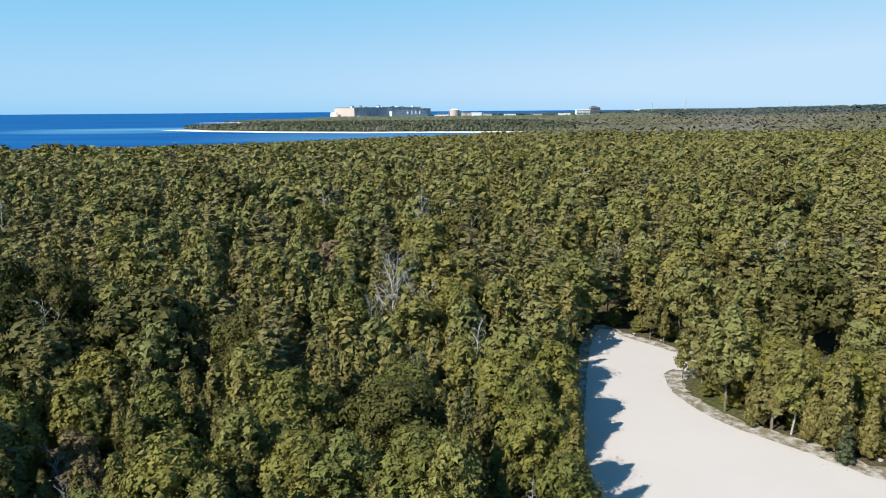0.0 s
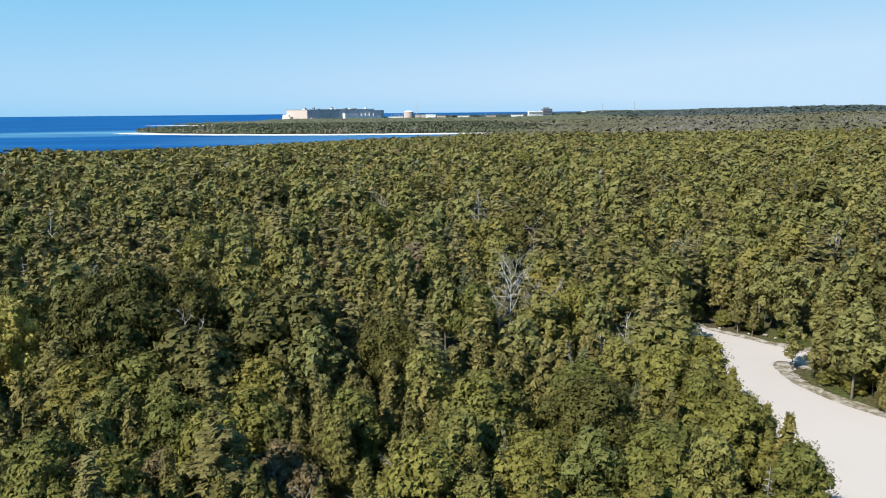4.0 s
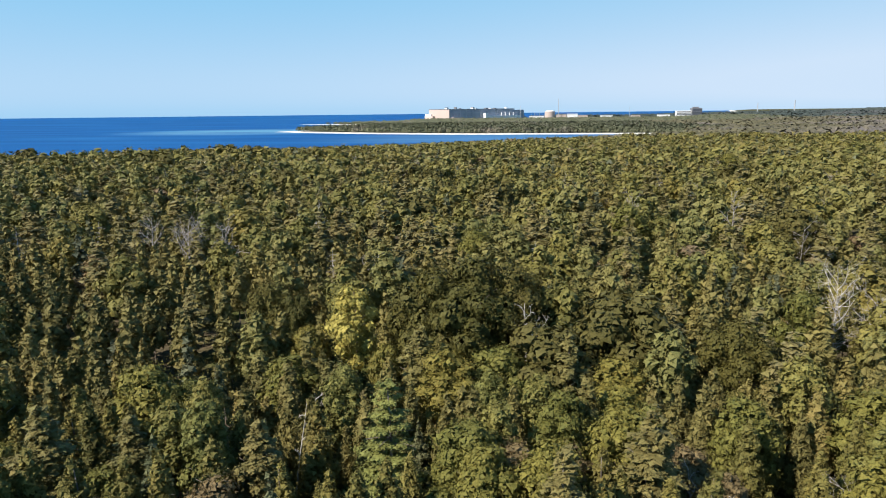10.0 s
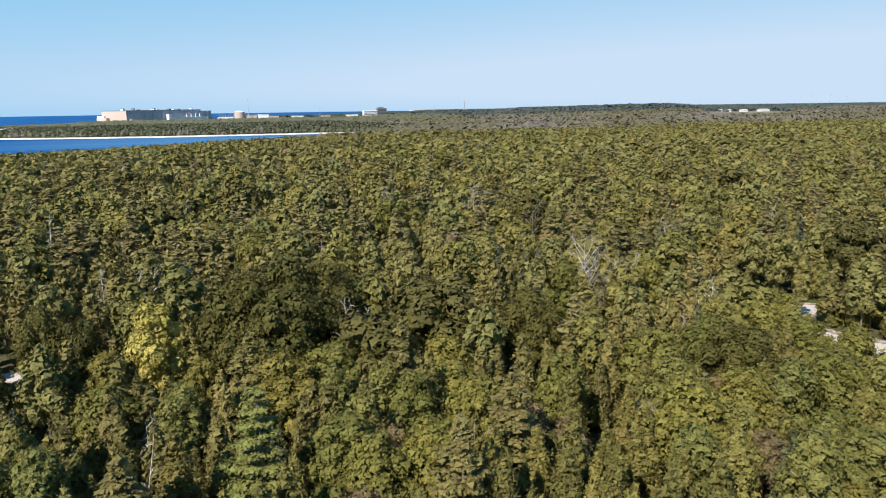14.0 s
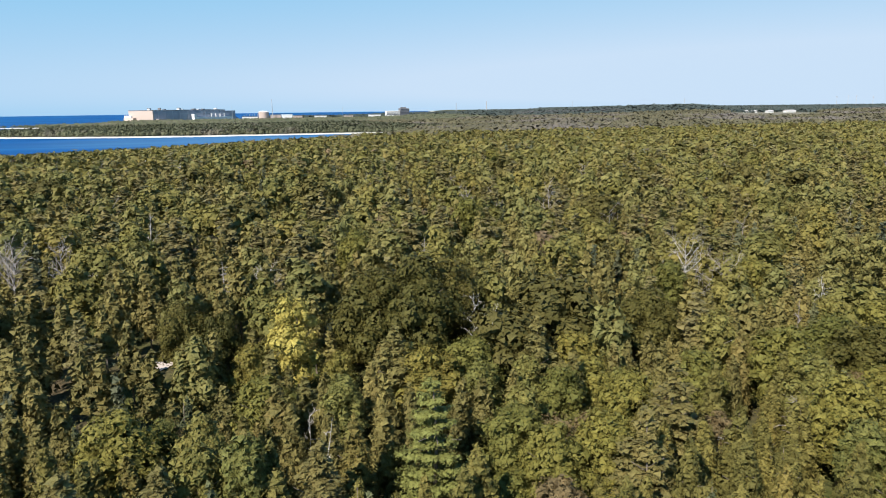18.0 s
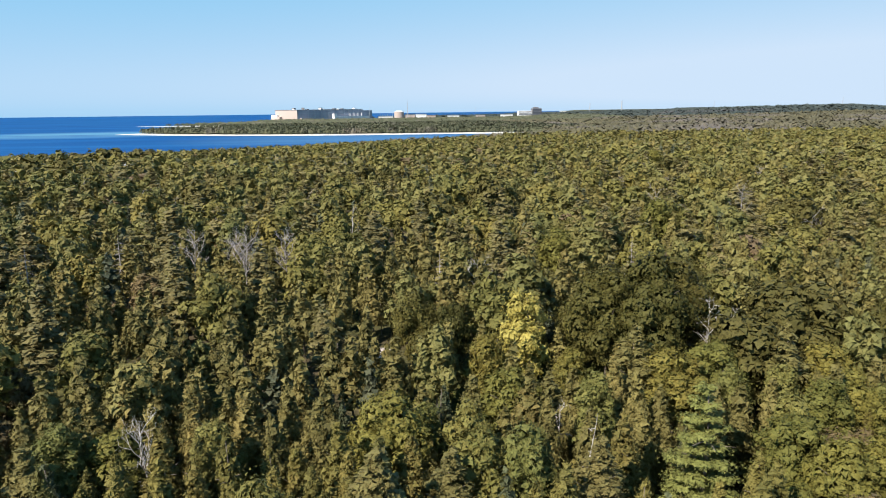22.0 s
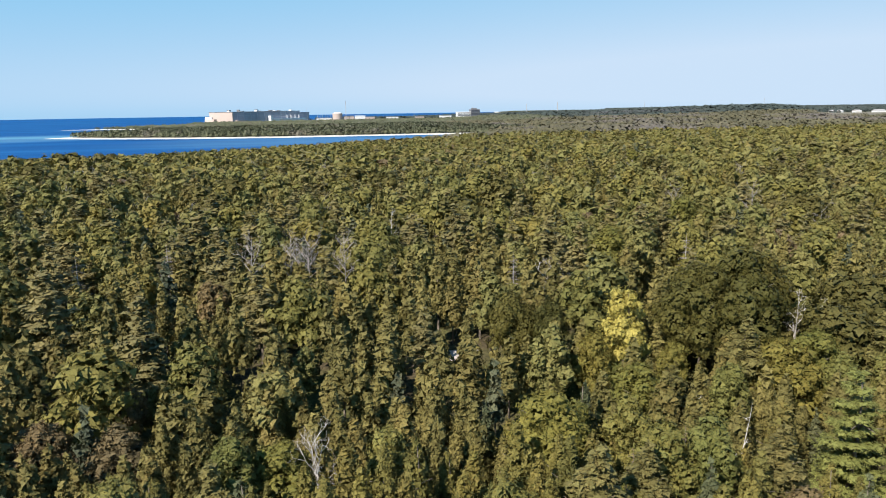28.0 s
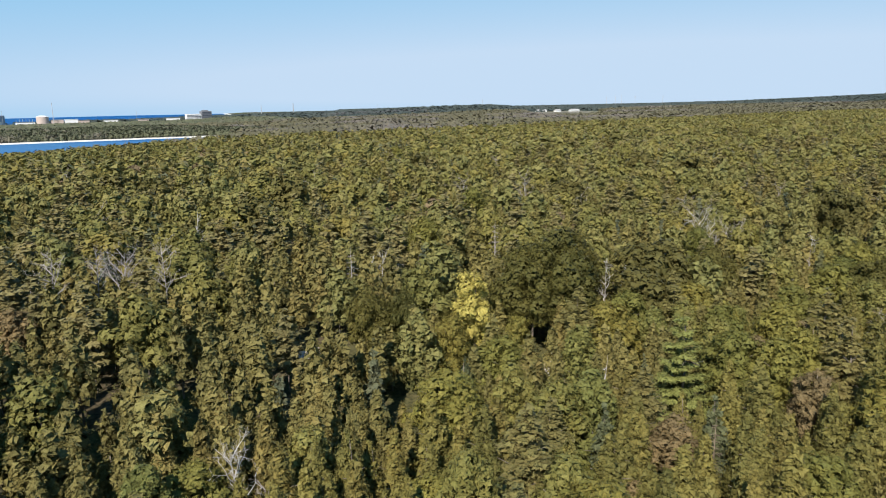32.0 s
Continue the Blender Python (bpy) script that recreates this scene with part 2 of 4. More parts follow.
def plain_material(name, color, rough=0.7, vary=0.2, scale=0.6):
    m, n, l, b = material(name, rough, 0.3)
    f = noise_fac(n, l, scale, 5, place(n))
    l.new(ramp(n, l, f, ((0.3, tuple(v * (1 - vary) for v in color)), (0.7, tuple(min(1, v * (1 + vary)) for v in color)))), b.inputs["Base Color"])
    return m


floor_mat, water_mat = ground_material(), water_material()
gravel = gravel_material("pale_limestone_gravel", (0.50, 0.44, 0.405))


def verge_material():
    """Leaf litter and dry grass with gravel washed into it."""
    m, n, l, b = material("dry_grass_and_leaf_litter", 0.95, 0.1)
    p = place(n)
    fine = noise_fac(n, l, 2.2, 6, p, 0.65)
    litter = ramp(n, l, fine, ((0.3, (0.09, 0.075, 0.05)), (0.55, (0.19, 0.155, 0.105)), (0.75, (0.27, 0.235, 0.165))))
    washed = ramp(n, l, noise_fac(n, l, 0.7, 5, p, 0.6), ((0.44, (0, 0, 0)), (0.60, (0.9, 0.9, 0.9))))
    l.new(mixed(n, l, washed, litter, (0.40, 0.36, 0.32)), b.inputs["Base Color"])
    bump(n, l, b, fine, 0.8, 0.12)
    return m


verge_mat = verge_material()
stone_mat = plain_material("pale_limestone", (0.30, 0.27, 0.23), 0.9, 0.25, 2.0)


# ---------------------------------------------------------------- mesh helpers
def mesh_of(name, V, F, mat, tone=None, smooth=False):
    """A triangle mesh from arrays; mat may be a list with F's material numbers in the fourth column."""
    me = bpy.data.meshes.new(name)
    V, F = np.asarray(V, np.float32), np.asarray(F, np.int32)
    me.vertices.add(len(V))
    me.vertices.foreach_set("co", V.ravel())
    me.loops.add(3 * len(F))
    me.loops.foreach_set("vertex_index", F[:, :3].ravel())
    me.polygons.add(len(F))
    me.polygons.foreach_set("loop_start", np.arange(0, 3 * len(F), 3, dtype=np.int32))
    me.polygons.foreach_set("use_smooth", np.full(len(F), smooth))
    for k in (mat if isinstance(mat, (list, tuple)) else [mat]):
        me.materials.append(k)
    if F.shape[1] > 3:
        me.polygons.foreach_set("material_index", F[:, 3].astype(np.int32))
    if tone is not None:
        at = me.attributes.new("tone", "FLOAT", "POINT")
        at.data.foreach_set("value", np.asarray(tone, np.float32))
    me.update(calc_edges=True)
    return me


def stack(pieces):
    """Joins (V, F) pieces."""
    vs, fs, k = [], [], 0
    for V, F in pieces:
        V, F = np.asarray(V, float).reshape(-1, 3), np.asarray(F, int).reshape(-1, 3)
        vs.append(V)
        fs.append(F + k)
        k += len(V)
    return (np.concatenate(vs), np.concatenate(fs)) if vs else (np.zeros((0, 3)), np.zeros((0, 3), int))


def part(name, bm, mat, parent, label=""):
    me = bpy.data.meshes.new(name)
    bmesh.ops.recalc_face_normals(bm, faces=bm.faces)
    bm.to_mesh(me)
    bm.free()
    me.materials.append(mat)
    ob = new(name, me)
    ob.parent = parent
    return tagged(ob, label)


def part_mesh(name, me, parent, label=""):
    ob = new(name, me)
    ob.parent = parent
    return tagged(ob, label)


def tube(points, radii, sides=6):
    P, n = np.asarray(points, float), len(points)
    V = []
    for i in range(n):
        d = P[min(i + 1, n - 1)] - P[max(i - 1, 0)]
        d /= np.linalg.norm(d) + 1e-9
        a = np.cross(d, (1, 0, 0) if abs(d[0]) < 0.8 else (0, 1, 0))
        a /= np.linalg.norm(a)
        b = np.cross(d, a)
        for j in range(sides):
            w = 2 * math.pi * j / sides
            V.append(P[i] + radii[i] * (math.cos(w) * a + math.sin(w) * b))
    F = []
    for i in range(n - 1):
        for j in range(sides):
            a, b = i * sides + j, i * sides + (j + 1) % sides
            F += [(a, b, b + sides), (a, b + sides, a + sides)]
    k = len(V)
    V.append(P[-1])
    for j in range(sides):
        F.append(((n - 1) * sides + j, (n - 1) * sides + (j + 1) % sides, k))
    return np.array(V), np.array(F)


OCTA_V = np.array([(1, 0, 0), (-1, 0, 0), (0, 1, 0), (0, -1, 0), (0, 0, 1), (0, 0, -1)], float)
OCTA_F = np.array([(0, 2, 4), (2, 1, 4), (1, 3, 4), (3, 0, 4), (2, 0, 5), (1, 2, 5), (3, 1, 5), (0, 3, 5)])


def smoothstep(a, b, v):
    t = np.clip((np.asarray(v, float) - a) / (b - a), 0, 1)
    return t * t * (3 - 2 * t)


# ---------------------------------------------------------------- the land
COAST = np.array([
    (-5600, -1500), (-2500, -500), (-1200, 190), (-760, 400), (-560, 480), (-455, 530), (-395, 610), (-330, 634),
    (-270, 648), (-205, 680), (-135, 745), (-50, 806), (55, 895), (135, 1005), (168, 1100), (160, 1156), (90, 1174),
    (-20, 1184), (-140, 1195), (-240, 1222), (-335, 1257), (-450, 1320), (-540, 1388), (-566, 1404), (-556, 1428), (-500, 1500),
    (-410, 1620), (-360, 1760), (-430, 1880), (-590, 1985), (-716, 2022), (-705, 2050), (-560, 2066), (-455, 2160),
    (-440, 2300), (-430, 2470), (-430, 2660), (-200, 2800), (120, 2860), (600, 3020), (1050, 3900), (1500, 5600),
    (5600, 5600), (5600, -5600), (-5600, -5600)], float)
EYE_MID = np.array((-75.0, 0.0))


def inland(x, y):
    """Metres from the shore, negative in the lake."""
    x, y = np.asarray(x, float), np.asarray(y, float)
    best, inside = np.full(x.shape, 1e9), np.zeros(x.shape, bool)
    for (ax, ay), (bx, by) in zip(COAST, np.roll(COAST, -1, 0)):
        dx, dy = bx - ax, by - ay
        t = np.clip(((x - ax) * dx + (y - ay) * dy) / (dx * dx + dy * dy), 0, 1)
        best = np.minimum(best, np.hypot(x - ax - t * dx, y - ay - t * dy))
        cross = (ay > y) != (by > y)
        with np.errstate(divide="ignore", invalid="ignore"):
            inside ^= cross & (x < ax + (y - ay) * dx / (dy if dy else 1e-9))
    return np.where(inside, best, -best)


def ground_z(x, y):
    x, y = np.asarray(x, float), np.asarray(y, float)
    d = inland(x, y)
    r, az = np.hypot(x - EYE_MID[0], y), np.degrees(np.arctan2(x - EYE_MID[0], y))
    z = np.where(d < 0, np.maximum(-4, d * 0.05), 1.5 * (1 - np.exp(-np.maximum(d, 0) / 50)))
    rise = smoothstep(86, 122, y) * smoothstep(14, -30, x)
    rise = np.maximum(rise, smoothstep(135, 190, y)) * (1 - smoothstep(850, 1100, y) * smoothstep(620, 380, x))
    z = z + 4.5 * rise * smoothstep(30, 160, d)
    a = np.interp(az, (-20, 3, 12, 15, 18, 20, 23, 26, 30, 36, 38.5, 40, 44, 46, 60), (0, 0, 0, 1, 5, 8, 8, 12, 17, 22, 13, 0, 0, 4, 6))
    b = np.interp(az, (40, 46, 51, 55, 60, 65, 72, 90, 110), (0, 1, 4, 8, 19, 33, 38, 38, 0))
    z = z + smoothstep(100, 500, d) * (a * np.exp(-((r - 2600) / 560) ** 2) + b * np.exp(-((r - 4500) / 600) ** 2))
    z = z + 0.35 * np.sin(x * 0.071 + 1.3) * np.sin(y * 0.063) * smoothstep(20, 80, d)
    return z


def axis(stops):
    out = [stops[0][0]]
    for (a, step), (b, _) in zip(stops, stops[1:]):
        k = max(1, round((b - a) / step))
        out += [a + (b - a) * (i + 1) / k for i in range(k)]
    return np.array(out)


def sheet(xs, ys, zf):
    X, Y = np.meshgrid(xs, ys)
    V = np.stack([X.ravel(), Y.ravel(), zf(X.ravel(), Y.ravel())], 1)
    i = (np.arange(len(ys) - 1)[:, None] * len(xs) + np.arange(len(xs) - 1)).ravel()
    w = len(xs)
    return V, np.concatenate([np.stack([i, i + 1, i + w + 1], 1), np.stack([i, i + w + 1, i + w], 1)])


xs = axis([(-5500, 250), (-2500, 120), (-1000, 20), (-600, 9), (-200, 5), (110, 9), (260, 20), (900, 50), (2500, 150), (5500, 1)])
ys = axis([(-5500, 400), (-1000, 120), (-100, 10), (40, 5), (200, 10), (700, 13), (1450, 25), (2100, 60), (5500, 1)])
V, F = sheet(xs, ys, ground_z)
tagged(new("ground", mesh_of("ground", V, F, floor_mat, smooth=True)), "forest floor of leaf litter and moss with a pale stony shore", "ground", kind="structure")
V, F = sheet(axis([(-5500, 500), (1500, 1)]), axis([(-1600, 500), (5500, 1)]), lambda x, y: np.zeros_like(x))
tagged(new("water", mesh_of("water", V, F, water_mat)), "deep blue open lake water with pale shoals near the point", "water", kind="structure")


# ---------------------------------------------------------------- the gravel lot
def rounded(points, steps=8):
    """A closed Catmull-Rom line through the points."""
    P, out = np.asarray(points, float), []
    n = len(P)
    for i in range(n):
        p0, p1, p2, p3 = P[i - 1], P[i], P[(i + 1) % n], P[(i + 2) % n]
        for t in np.linspace(0, 1, steps, endpoint=False):
            out.append(0.5 * (2 * p1 + (p2 - p0) * t + (2 * p0 - 5 * p1 + 4 * p2 - p3) * t * t + (3 * p1 - p0 - 3 * p2 + p3) * t ** 3))
    return np.array(out)


def in_polygon(poly, x, y):
    x, y = np.asarray(x, float), np.asarray(y, float)
    inside = np.zeros(x.shape, bool)
    for (ax, ay), (bx, by) in zip(poly, np.roll(poly, -1, 0)):
        cross = (ay > y) != (by > y)
        with np.errstate(divide="ignore", invalid="ignore"):
            inside ^= cross & (x < ax + (y - ay) * (bx - ax) / ((by - ay) if by != ay else 1e-9))
    return inside


def line_distance(poly, x, y):
    x, y = np.asarray(x, float), np.asarray(y, float)
    best = np.full(x.shape, 1e9)
    for (ax, ay), (bx, by) in zip(poly, np.roll(poly, -1, 0)):
        dx, dy = bx - ax, by - ay
        t = np.clip(((x - ax) * dx + (y - ay) * dy) / (dx * dx + dy * dy + 1e-9), 0, 1)
        best = np.minimum(best, np.hypot(x - ax - t * dx, y - ay - t * dy))
    return best


LOT = rounded([(10, 20), (11.5, 50), (14.8, 70), (17.0, 80), (19.2, 90), (22.4, 104), (27.4, 124), (31.5, 134), (36.5, 127.5), (46, 117), (58, 111),
               (74, 108), (73, 101), (56, 104.5), (45, 108.5), (39, 112), (36.2, 108), (36, 100), (39.2, 91), (45, 83.5), (52, 75), (64, 60), (80, 44), (95, 20)])
VERGE = rounded([(8.5, 20), (10.0, 50), (13.2, 70), (15.4, 80), (17.6, 90), (20.9, 104), (26.0, 125), (31.2, 137), (37.5, 130), (47, 119.5), (59, 113),
                 (76, 110), (76, 99), (57, 102.5), (46, 106), (40.5, 108.5), (38.5, 106), (38.6, 100.5), (41.5, 93.5), (47, 86.5), (54.5, 78), (67, 62.5), (83, 46), (98, 20)])


def flat_patch(poly, mat, name, lift, wobble=0.0, cell=1.6):
    """A patch that follows the ground within an outline."""
    bm = bmesh.new()
    rng = np.random.default_rng(5)
    P = poly + rng.normal(0, wobble, poly.shape) if wobble else poly
    bm.faces.new([bm.verts.new((x, y, 0)) for x, y in P])
    bmesh.ops.triangulate(bm, faces=bm.faces)
    bmesh.ops.subdivide_edges(bm, edges=[e for e in bm.edges if e.calc_length() > 9], cuts=3, use_grid_fill=False)
    bmesh.ops.triangulate(bm, faces=bm.faces)
    zz = ground_z([v.co.x for v in bm.verts], [v.co.y for v in bm.verts])
    for v, z in zip(bm.verts, zz):
        v.co.z = z + lift
    return part(name, bm, mat, None)


tagged(flat_patch(VERGE, verge_mat, "verge", 0.10, 0.4), "brown verge of dry grass and leaf litter along the gravel", "verge", kind="structure")
tagged(flat_patch(LOT, gravel, "gravel_lot", 0.22, 0.12), "pale sunlit limestone gravel lot bending between the trees", "gravel lot", kind="structure")
def rock(seed, size):
    rng = np.random.default_rng(seed)
    bm = bmesh.new()
    bmesh.ops.create_icosphere(bm, subdivisions=1, radius=size)
    for v in bm.verts:
        v.co *= rng.uniform(0.72, 1.18)
        v.co.z *= 0.6
    return bm


for i, (x, y, size) in enumerate(((44.1, 126.0, 0.55), (45.4, 124.4, 0.36), (41.5, 127.4, 0.30), (37.4, 131.2, 0.36), (51.5, 118.6, 0.5), (54.4, 80.0, 0.4), (49.8, 84.8, 0.36), (44.6, 91.0, 0.34))):
    ob = part("boulder", rock(i, size), stone_mat, None)
    ob.location = (x, y, float(ground_z([x], [y])[0]) + 0.1 + 0.3 * size)
    tagged(ob, "pale limestone boulder beside the gravel lot", "boulder", "boulders along the lot")
rng = np.random.default_rng(77)
chips, at = [], LOT[np.arange(len(LOT))]
for i in range(900):
    p, q = at[i % len(at)], at[(i + 1) % len(at)]
    if not 40 < p[1] < 140:
        continue
    x, y = p + (q - p) * rng.uniform() + rng.normal(0, 0.7, 2)
    s = rng.uniform(0.03, 0.10)
    chips.append((OCTA_V * s * rng.uniform(0.6, 1.2, (6, 1)) + (x, y, float(ground_z([x], [y])[0]) + 0.24), OCTA_F))
tagged(new("gravel_chips", mesh_of("gravel_chips", *stack(chips), stone_mat)), "loose limestone chips along the lot edge", "gravel", kind="stuff")
PATCHES = [((-106.0, 117.0), 3.1), ((21.0, 194.0), 4.0), ((-33.6, 57.0), 2.0)]
for (px, py), pr in PATCHES[:2]:
    ring = np.array([(px + pr * (1 + 0.25 * math.sin(3 * w + px)) * math.cos(w), py + 0.8 * pr * (1 + 0.2 * math.cos(2 * w)) * math.sin(w)) for w in np.linspace(0, 2 * math.pi, 18, endpoint=False)])
    tagged(flat_patch(ring, gravel, "gravel_clearing", 0.15), "small pale gravel clearing among the trees", "clearing", kind="structure")


# ---------------------------------------------------------------- trees
def turn_z(a):
    return np.array([(math.cos(a), -math.sin(a), 0), (math.sin(a), math.cos(a), 0), (0, 0, 1)])


def turn_y(a):
    return np.array([(math.cos(a), 0, math.sin(a)), (0, 1, 0), (-math.sin(a), 0, math.cos(a))])


def lobes_of(kind, rng, lod):
    """The masses of a crown: centre, half sizes, turn. Unit height."""
    out = []
    if kind == "cedar":
        n, R = (44, 20, 8)[lod], 0.192
        for i in range(n):
            u = (i + 0.5) / n
            z = 0.07 + 0.87 * u
            r = R * (1 - u) ** 0.82 * min(1, 0.7 + 3.5 * u) + 0.004
            a = i * 2.4 + rng.uniform(-0.5, 0.5)
            q = rng.uniform(0.34, 0.66) * r * (0.4 if lod == 2 else 1)
            s = (0.17 + 0.66 * (r / R)) * R * (0.60, 0.70, 0.95)[lod] * rng.uniform(0.75, 1.2)
            out.append(((q * math.cos(a), q * math.sin(a), z), (s, s, s * (1.8, 1.8, 2.2)[lod]), turn_z(a) @ turn_y(rng.uniform(0.05, 0.3))))
    elif kind in ("maple", "oak", "golden", "russet", "aspen"):
        n = (44, 18, 4)[lod] - ((20, 6, 0)[lod] if kind == "golden" else 0)
        R, top, low = {"maple": (0.28, 0.98, 0.10), "oak": (0.35, 0.98, 0.20), "golden": (0.255, 0.98, 0.14), "russet": (0.25, 0.95, 0.2), "aspen": (0.185, 0.99, 0.14)}[kind]
        c, h = (top + low) / 2, (top - low) / 2
        for i in range(n):
            u = 1 - 1.75 * (i + 0.5) / n
            w = math.sqrt(max(0, 1 - u * u))
            a = i * 2.39996 + rng.uniform(-0.4, 0.4)
            k = rng.uniform(0.45, 0.86) * (1 if kind in ("oak", "golden") else 1.08 - 0.30 * max(u, 0))
            s = R * (0.36, 0.46, 0.70)[lod] * rng.uniform(0.55, 1.30)
            flat = rng.uniform(0.65, 1.15)
            out.append(((R * w * k * math.cos(a), R * w * k * math.sin(a), c + h * u * 0.80 + R * rng.uniform(-0.15, 0.15)),
                        (s * rng.uniform(0.85, 1.3), s * rng.uniform(0.75, 1.1), s * (flat if kind != "aspen" else flat + 0.35)), turn_z(a) @ turn_y(rng.uniform(-0.2, 0.4))))
        out.append(((0, 0, c), (R * 0.55, R * 0.55, h * 0.72), np.eye(3)))
    elif kind in ("spruce", "pine", "layered"):
        pine = kind != "spruce"
        lone = kind == "pine"
        tiers, around = (((13, 6), (9, 5), (5, 3))[lod] if not pine else ((9, 6) if lone else (11, 6), (9, 5), (5, 3))[lod])
        loose = 0.016 if lone else 0.028
        for i in range(tiers):
            u = (i + 0.3) / tiers
            z = (0.16 if pine else 0.08) + (0.80 if pine else 0.86) * u
            r = ((0.21 * (1 - u) ** 0.7 + 0.03) if lone else (0.20 * (1 - u) ** 0.8 + 0.025) if pine else (0.185 * (1 - u) + 0.012)) * rng.uniform(0.8, 1.15)
            for j in range(around):
                a = 2 * math.pi * (j + rng.uniform(-0.3, 0.3)) / around + i * 1.1
                q = rng.uniform(0.8, 1.15) if lone else rng.uniform(0.6, 1.25)
                tilt = rng.uniform(-0.30, -0.05) if pine else rng.uniform(0.1, 0.45)
                thick = 0.020 if lone else rng.uniform(0.024, 0.046)
                out.append(((0.55 * r * q * math.cos(a), 0.55 * r * q * math.sin(a), z + rng.normal(0, 1) * loose), (r * 0.60 * q, r * 0.42, thick), turn_z(a) @ turn_y(tilt)))
        out.append(((0, 0, 0.52), (0.02, 0.02, 0.42), np.eye(3)))
    return out


def sprays(p, nrm, size, rng, along=None, stretch=1.0):
    """One leaf spray, a lopsided triangle, at each point; its tip may reach along a direction."""
    a = np.cross(nrm, rng.normal(size=p.shape)) if along is None else along - nrm * (along * nrm).sum(1, keepdims=True)
    a /= np.linalg.norm(a, axis=1, keepdims=True) + 1e-9
    b = np.cross(nrm, a)
    w = size * rng.uniform(0.6, 1.35, (len(p), 1))
    tri = np.stack([p + a * w * stretch, p - a * w * 0.45 * stretch + b * w * 0.75 / stretch, p - a * w * 0.45 * stretch - b * w * 0.75 / stretch], 1).reshape(-1, 3)
    return tri, np.arange(len(tri)).reshape(-1, 3)


def foliage(kind, seed, lod, height, count, size, low=0.0):
    """A crown at a given height: a closed inner layer in its own shade under many fine airy sprays. The faces' fourth column: 0 airy, 1 inner."""
    rng = np.random.default_rng(seed)
    L = lobes_of(kind, rng, lod)
    C = np.array([l[0] for l in L]) * height
    S = np.array([l[1] for l in L]) * height
    T = np.array([l[2] for l in L])
    flat = kind in ("pine", "layered")
    needled = kind in ("cedar", "spruce", "aspen")
    waves, phase = rng.normal(0, 2.6, (len(L), 3)), rng.uniform(0, 6.3, len(L))
    area = (S[:, 0] * S[:, 1] + S[:, 0] * S[:, 2] + S[:, 1] * S[:, 2]) * 4.19
    inner = size * (2.2, 1.8, 1.5)[lod]
    vs, fs, base = [], [], 0
    for layer, (total, near, far, w, jitter, core) in enumerate(((count, 0.72, 1.25, size, 1.0, 0.34), (None, 0.50, 0.76, inner, 0.25, 0.15))):
        n = int(0.62 * area.sum() / (1.1 * w * w)) if total is None else int(total * 2.6)
        pick = rng.choice(len(L), n, p=area / area.sum())
        d = rng.normal(size=(n, 3))
        d /= np.linalg.norm(d, axis=1, keepdims=True)
        lump = 1 + 0.18 * np.sin((d * waves[pick]).sum(1) + phase[pick])[:, None]
        p = np.einsum("nij,nj->ni", T[pick], d * S[pick] * lump * rng.uniform(near, far, (n, 1))) + C[pick]
        o = np.einsum("nij,nj->ni", T[pick], d / S[pick])
        o /= np.linalg.norm(o, axis=1, keepdims=True)
        deep = np.zeros(n, bool)
        for c, s, t in zip(C, S, T):
            deep |= (((p - c) @ t / s) ** 2).sum(1) < core
        keep = np.flatnonzero(~deep)[:total]
        keep = keep[p[keep, 2] > low * height]
        p, o = p[keep], o[keep]
        axis_out = p - (0, 0, 0.35 * height)
        axis_out /= np.linalg.norm(axis_out, axis=1, keepdims=True) + 1e-9
        nrm = o * 0.8 + axis_out * 0.35 + rng.normal(0, jitter, p.shape) + (0, 0, 1.1 if flat else 0.12)
        nrm[:, 2] *= 1.0 if flat else (0.85, 0.75, 0.65)[lod]
        nrm /= np.linalg.norm(nrm, axis=1, keepdims=True)
        tip = axis_out * 0.8 + (0, 0, 0.8) + rng.normal(0, 0.6, p.shape) if needled and layer == 0 else None
        V, F = sprays(p, nrm, w, rng, tip, 1.2 if tip is not None else 1.0)
        vs.append(V)
        fs.append(np.concatenate([F + base, np.full((len(F), 1), layer)], 1))
        base += len(V)
    return np.concatenate(vs), np.concatenate(fs)


def wood_of(kind, seed, height, sides=6):
    """A tapered trunk with limbs."""
    rng = np.random.default_rng(seed)
    bend = rng.normal(0, 0.012 * height, 2)
    hs = np.linspace(0, 0.9, 6)
    pts = np.array([(bend[0] * math.sin(3 * h), bend[1] * math.sin(2.4 * h), h * height) for h in hs])
    base = height * {"cedar": 0.013, "aspen": 0.010, "pine": 0.016}.get(kind, 0.013)
    pieces = [tube(pts, base * (1.05 - hs) + 0.01, sides)]
    for i in range(5 if kind in ("cedar", "spruce") else 7):
        h = rng.uniform(0.25, 0.7)
        a = i * 2.4 + rng.uniform(-0.4, 0.4)
        reach = height * {"maple": 0.2, "oak": 0.24, "pine": 0.18}.get(kind, 0.12) * rng.uniform(0.7, 1.1)
        up = {"cedar": 0.5, "spruce": -0.1, "pine": 0.15}.get(kind, 0.9)
        s = np.array((np.interp(h, hs, pts[:, 0]), np.interp(h, hs, pts[:, 1]), h * height))
        e = s + reach * np.array((math.cos(a), math.sin(a), up))
        pieces.append(tube([s, (s + e) / 2 + (0, 0, 0.04 * reach), e], [base * 0.42, base * 0.28, base * 0.1], 4))
    return stack(pieces)


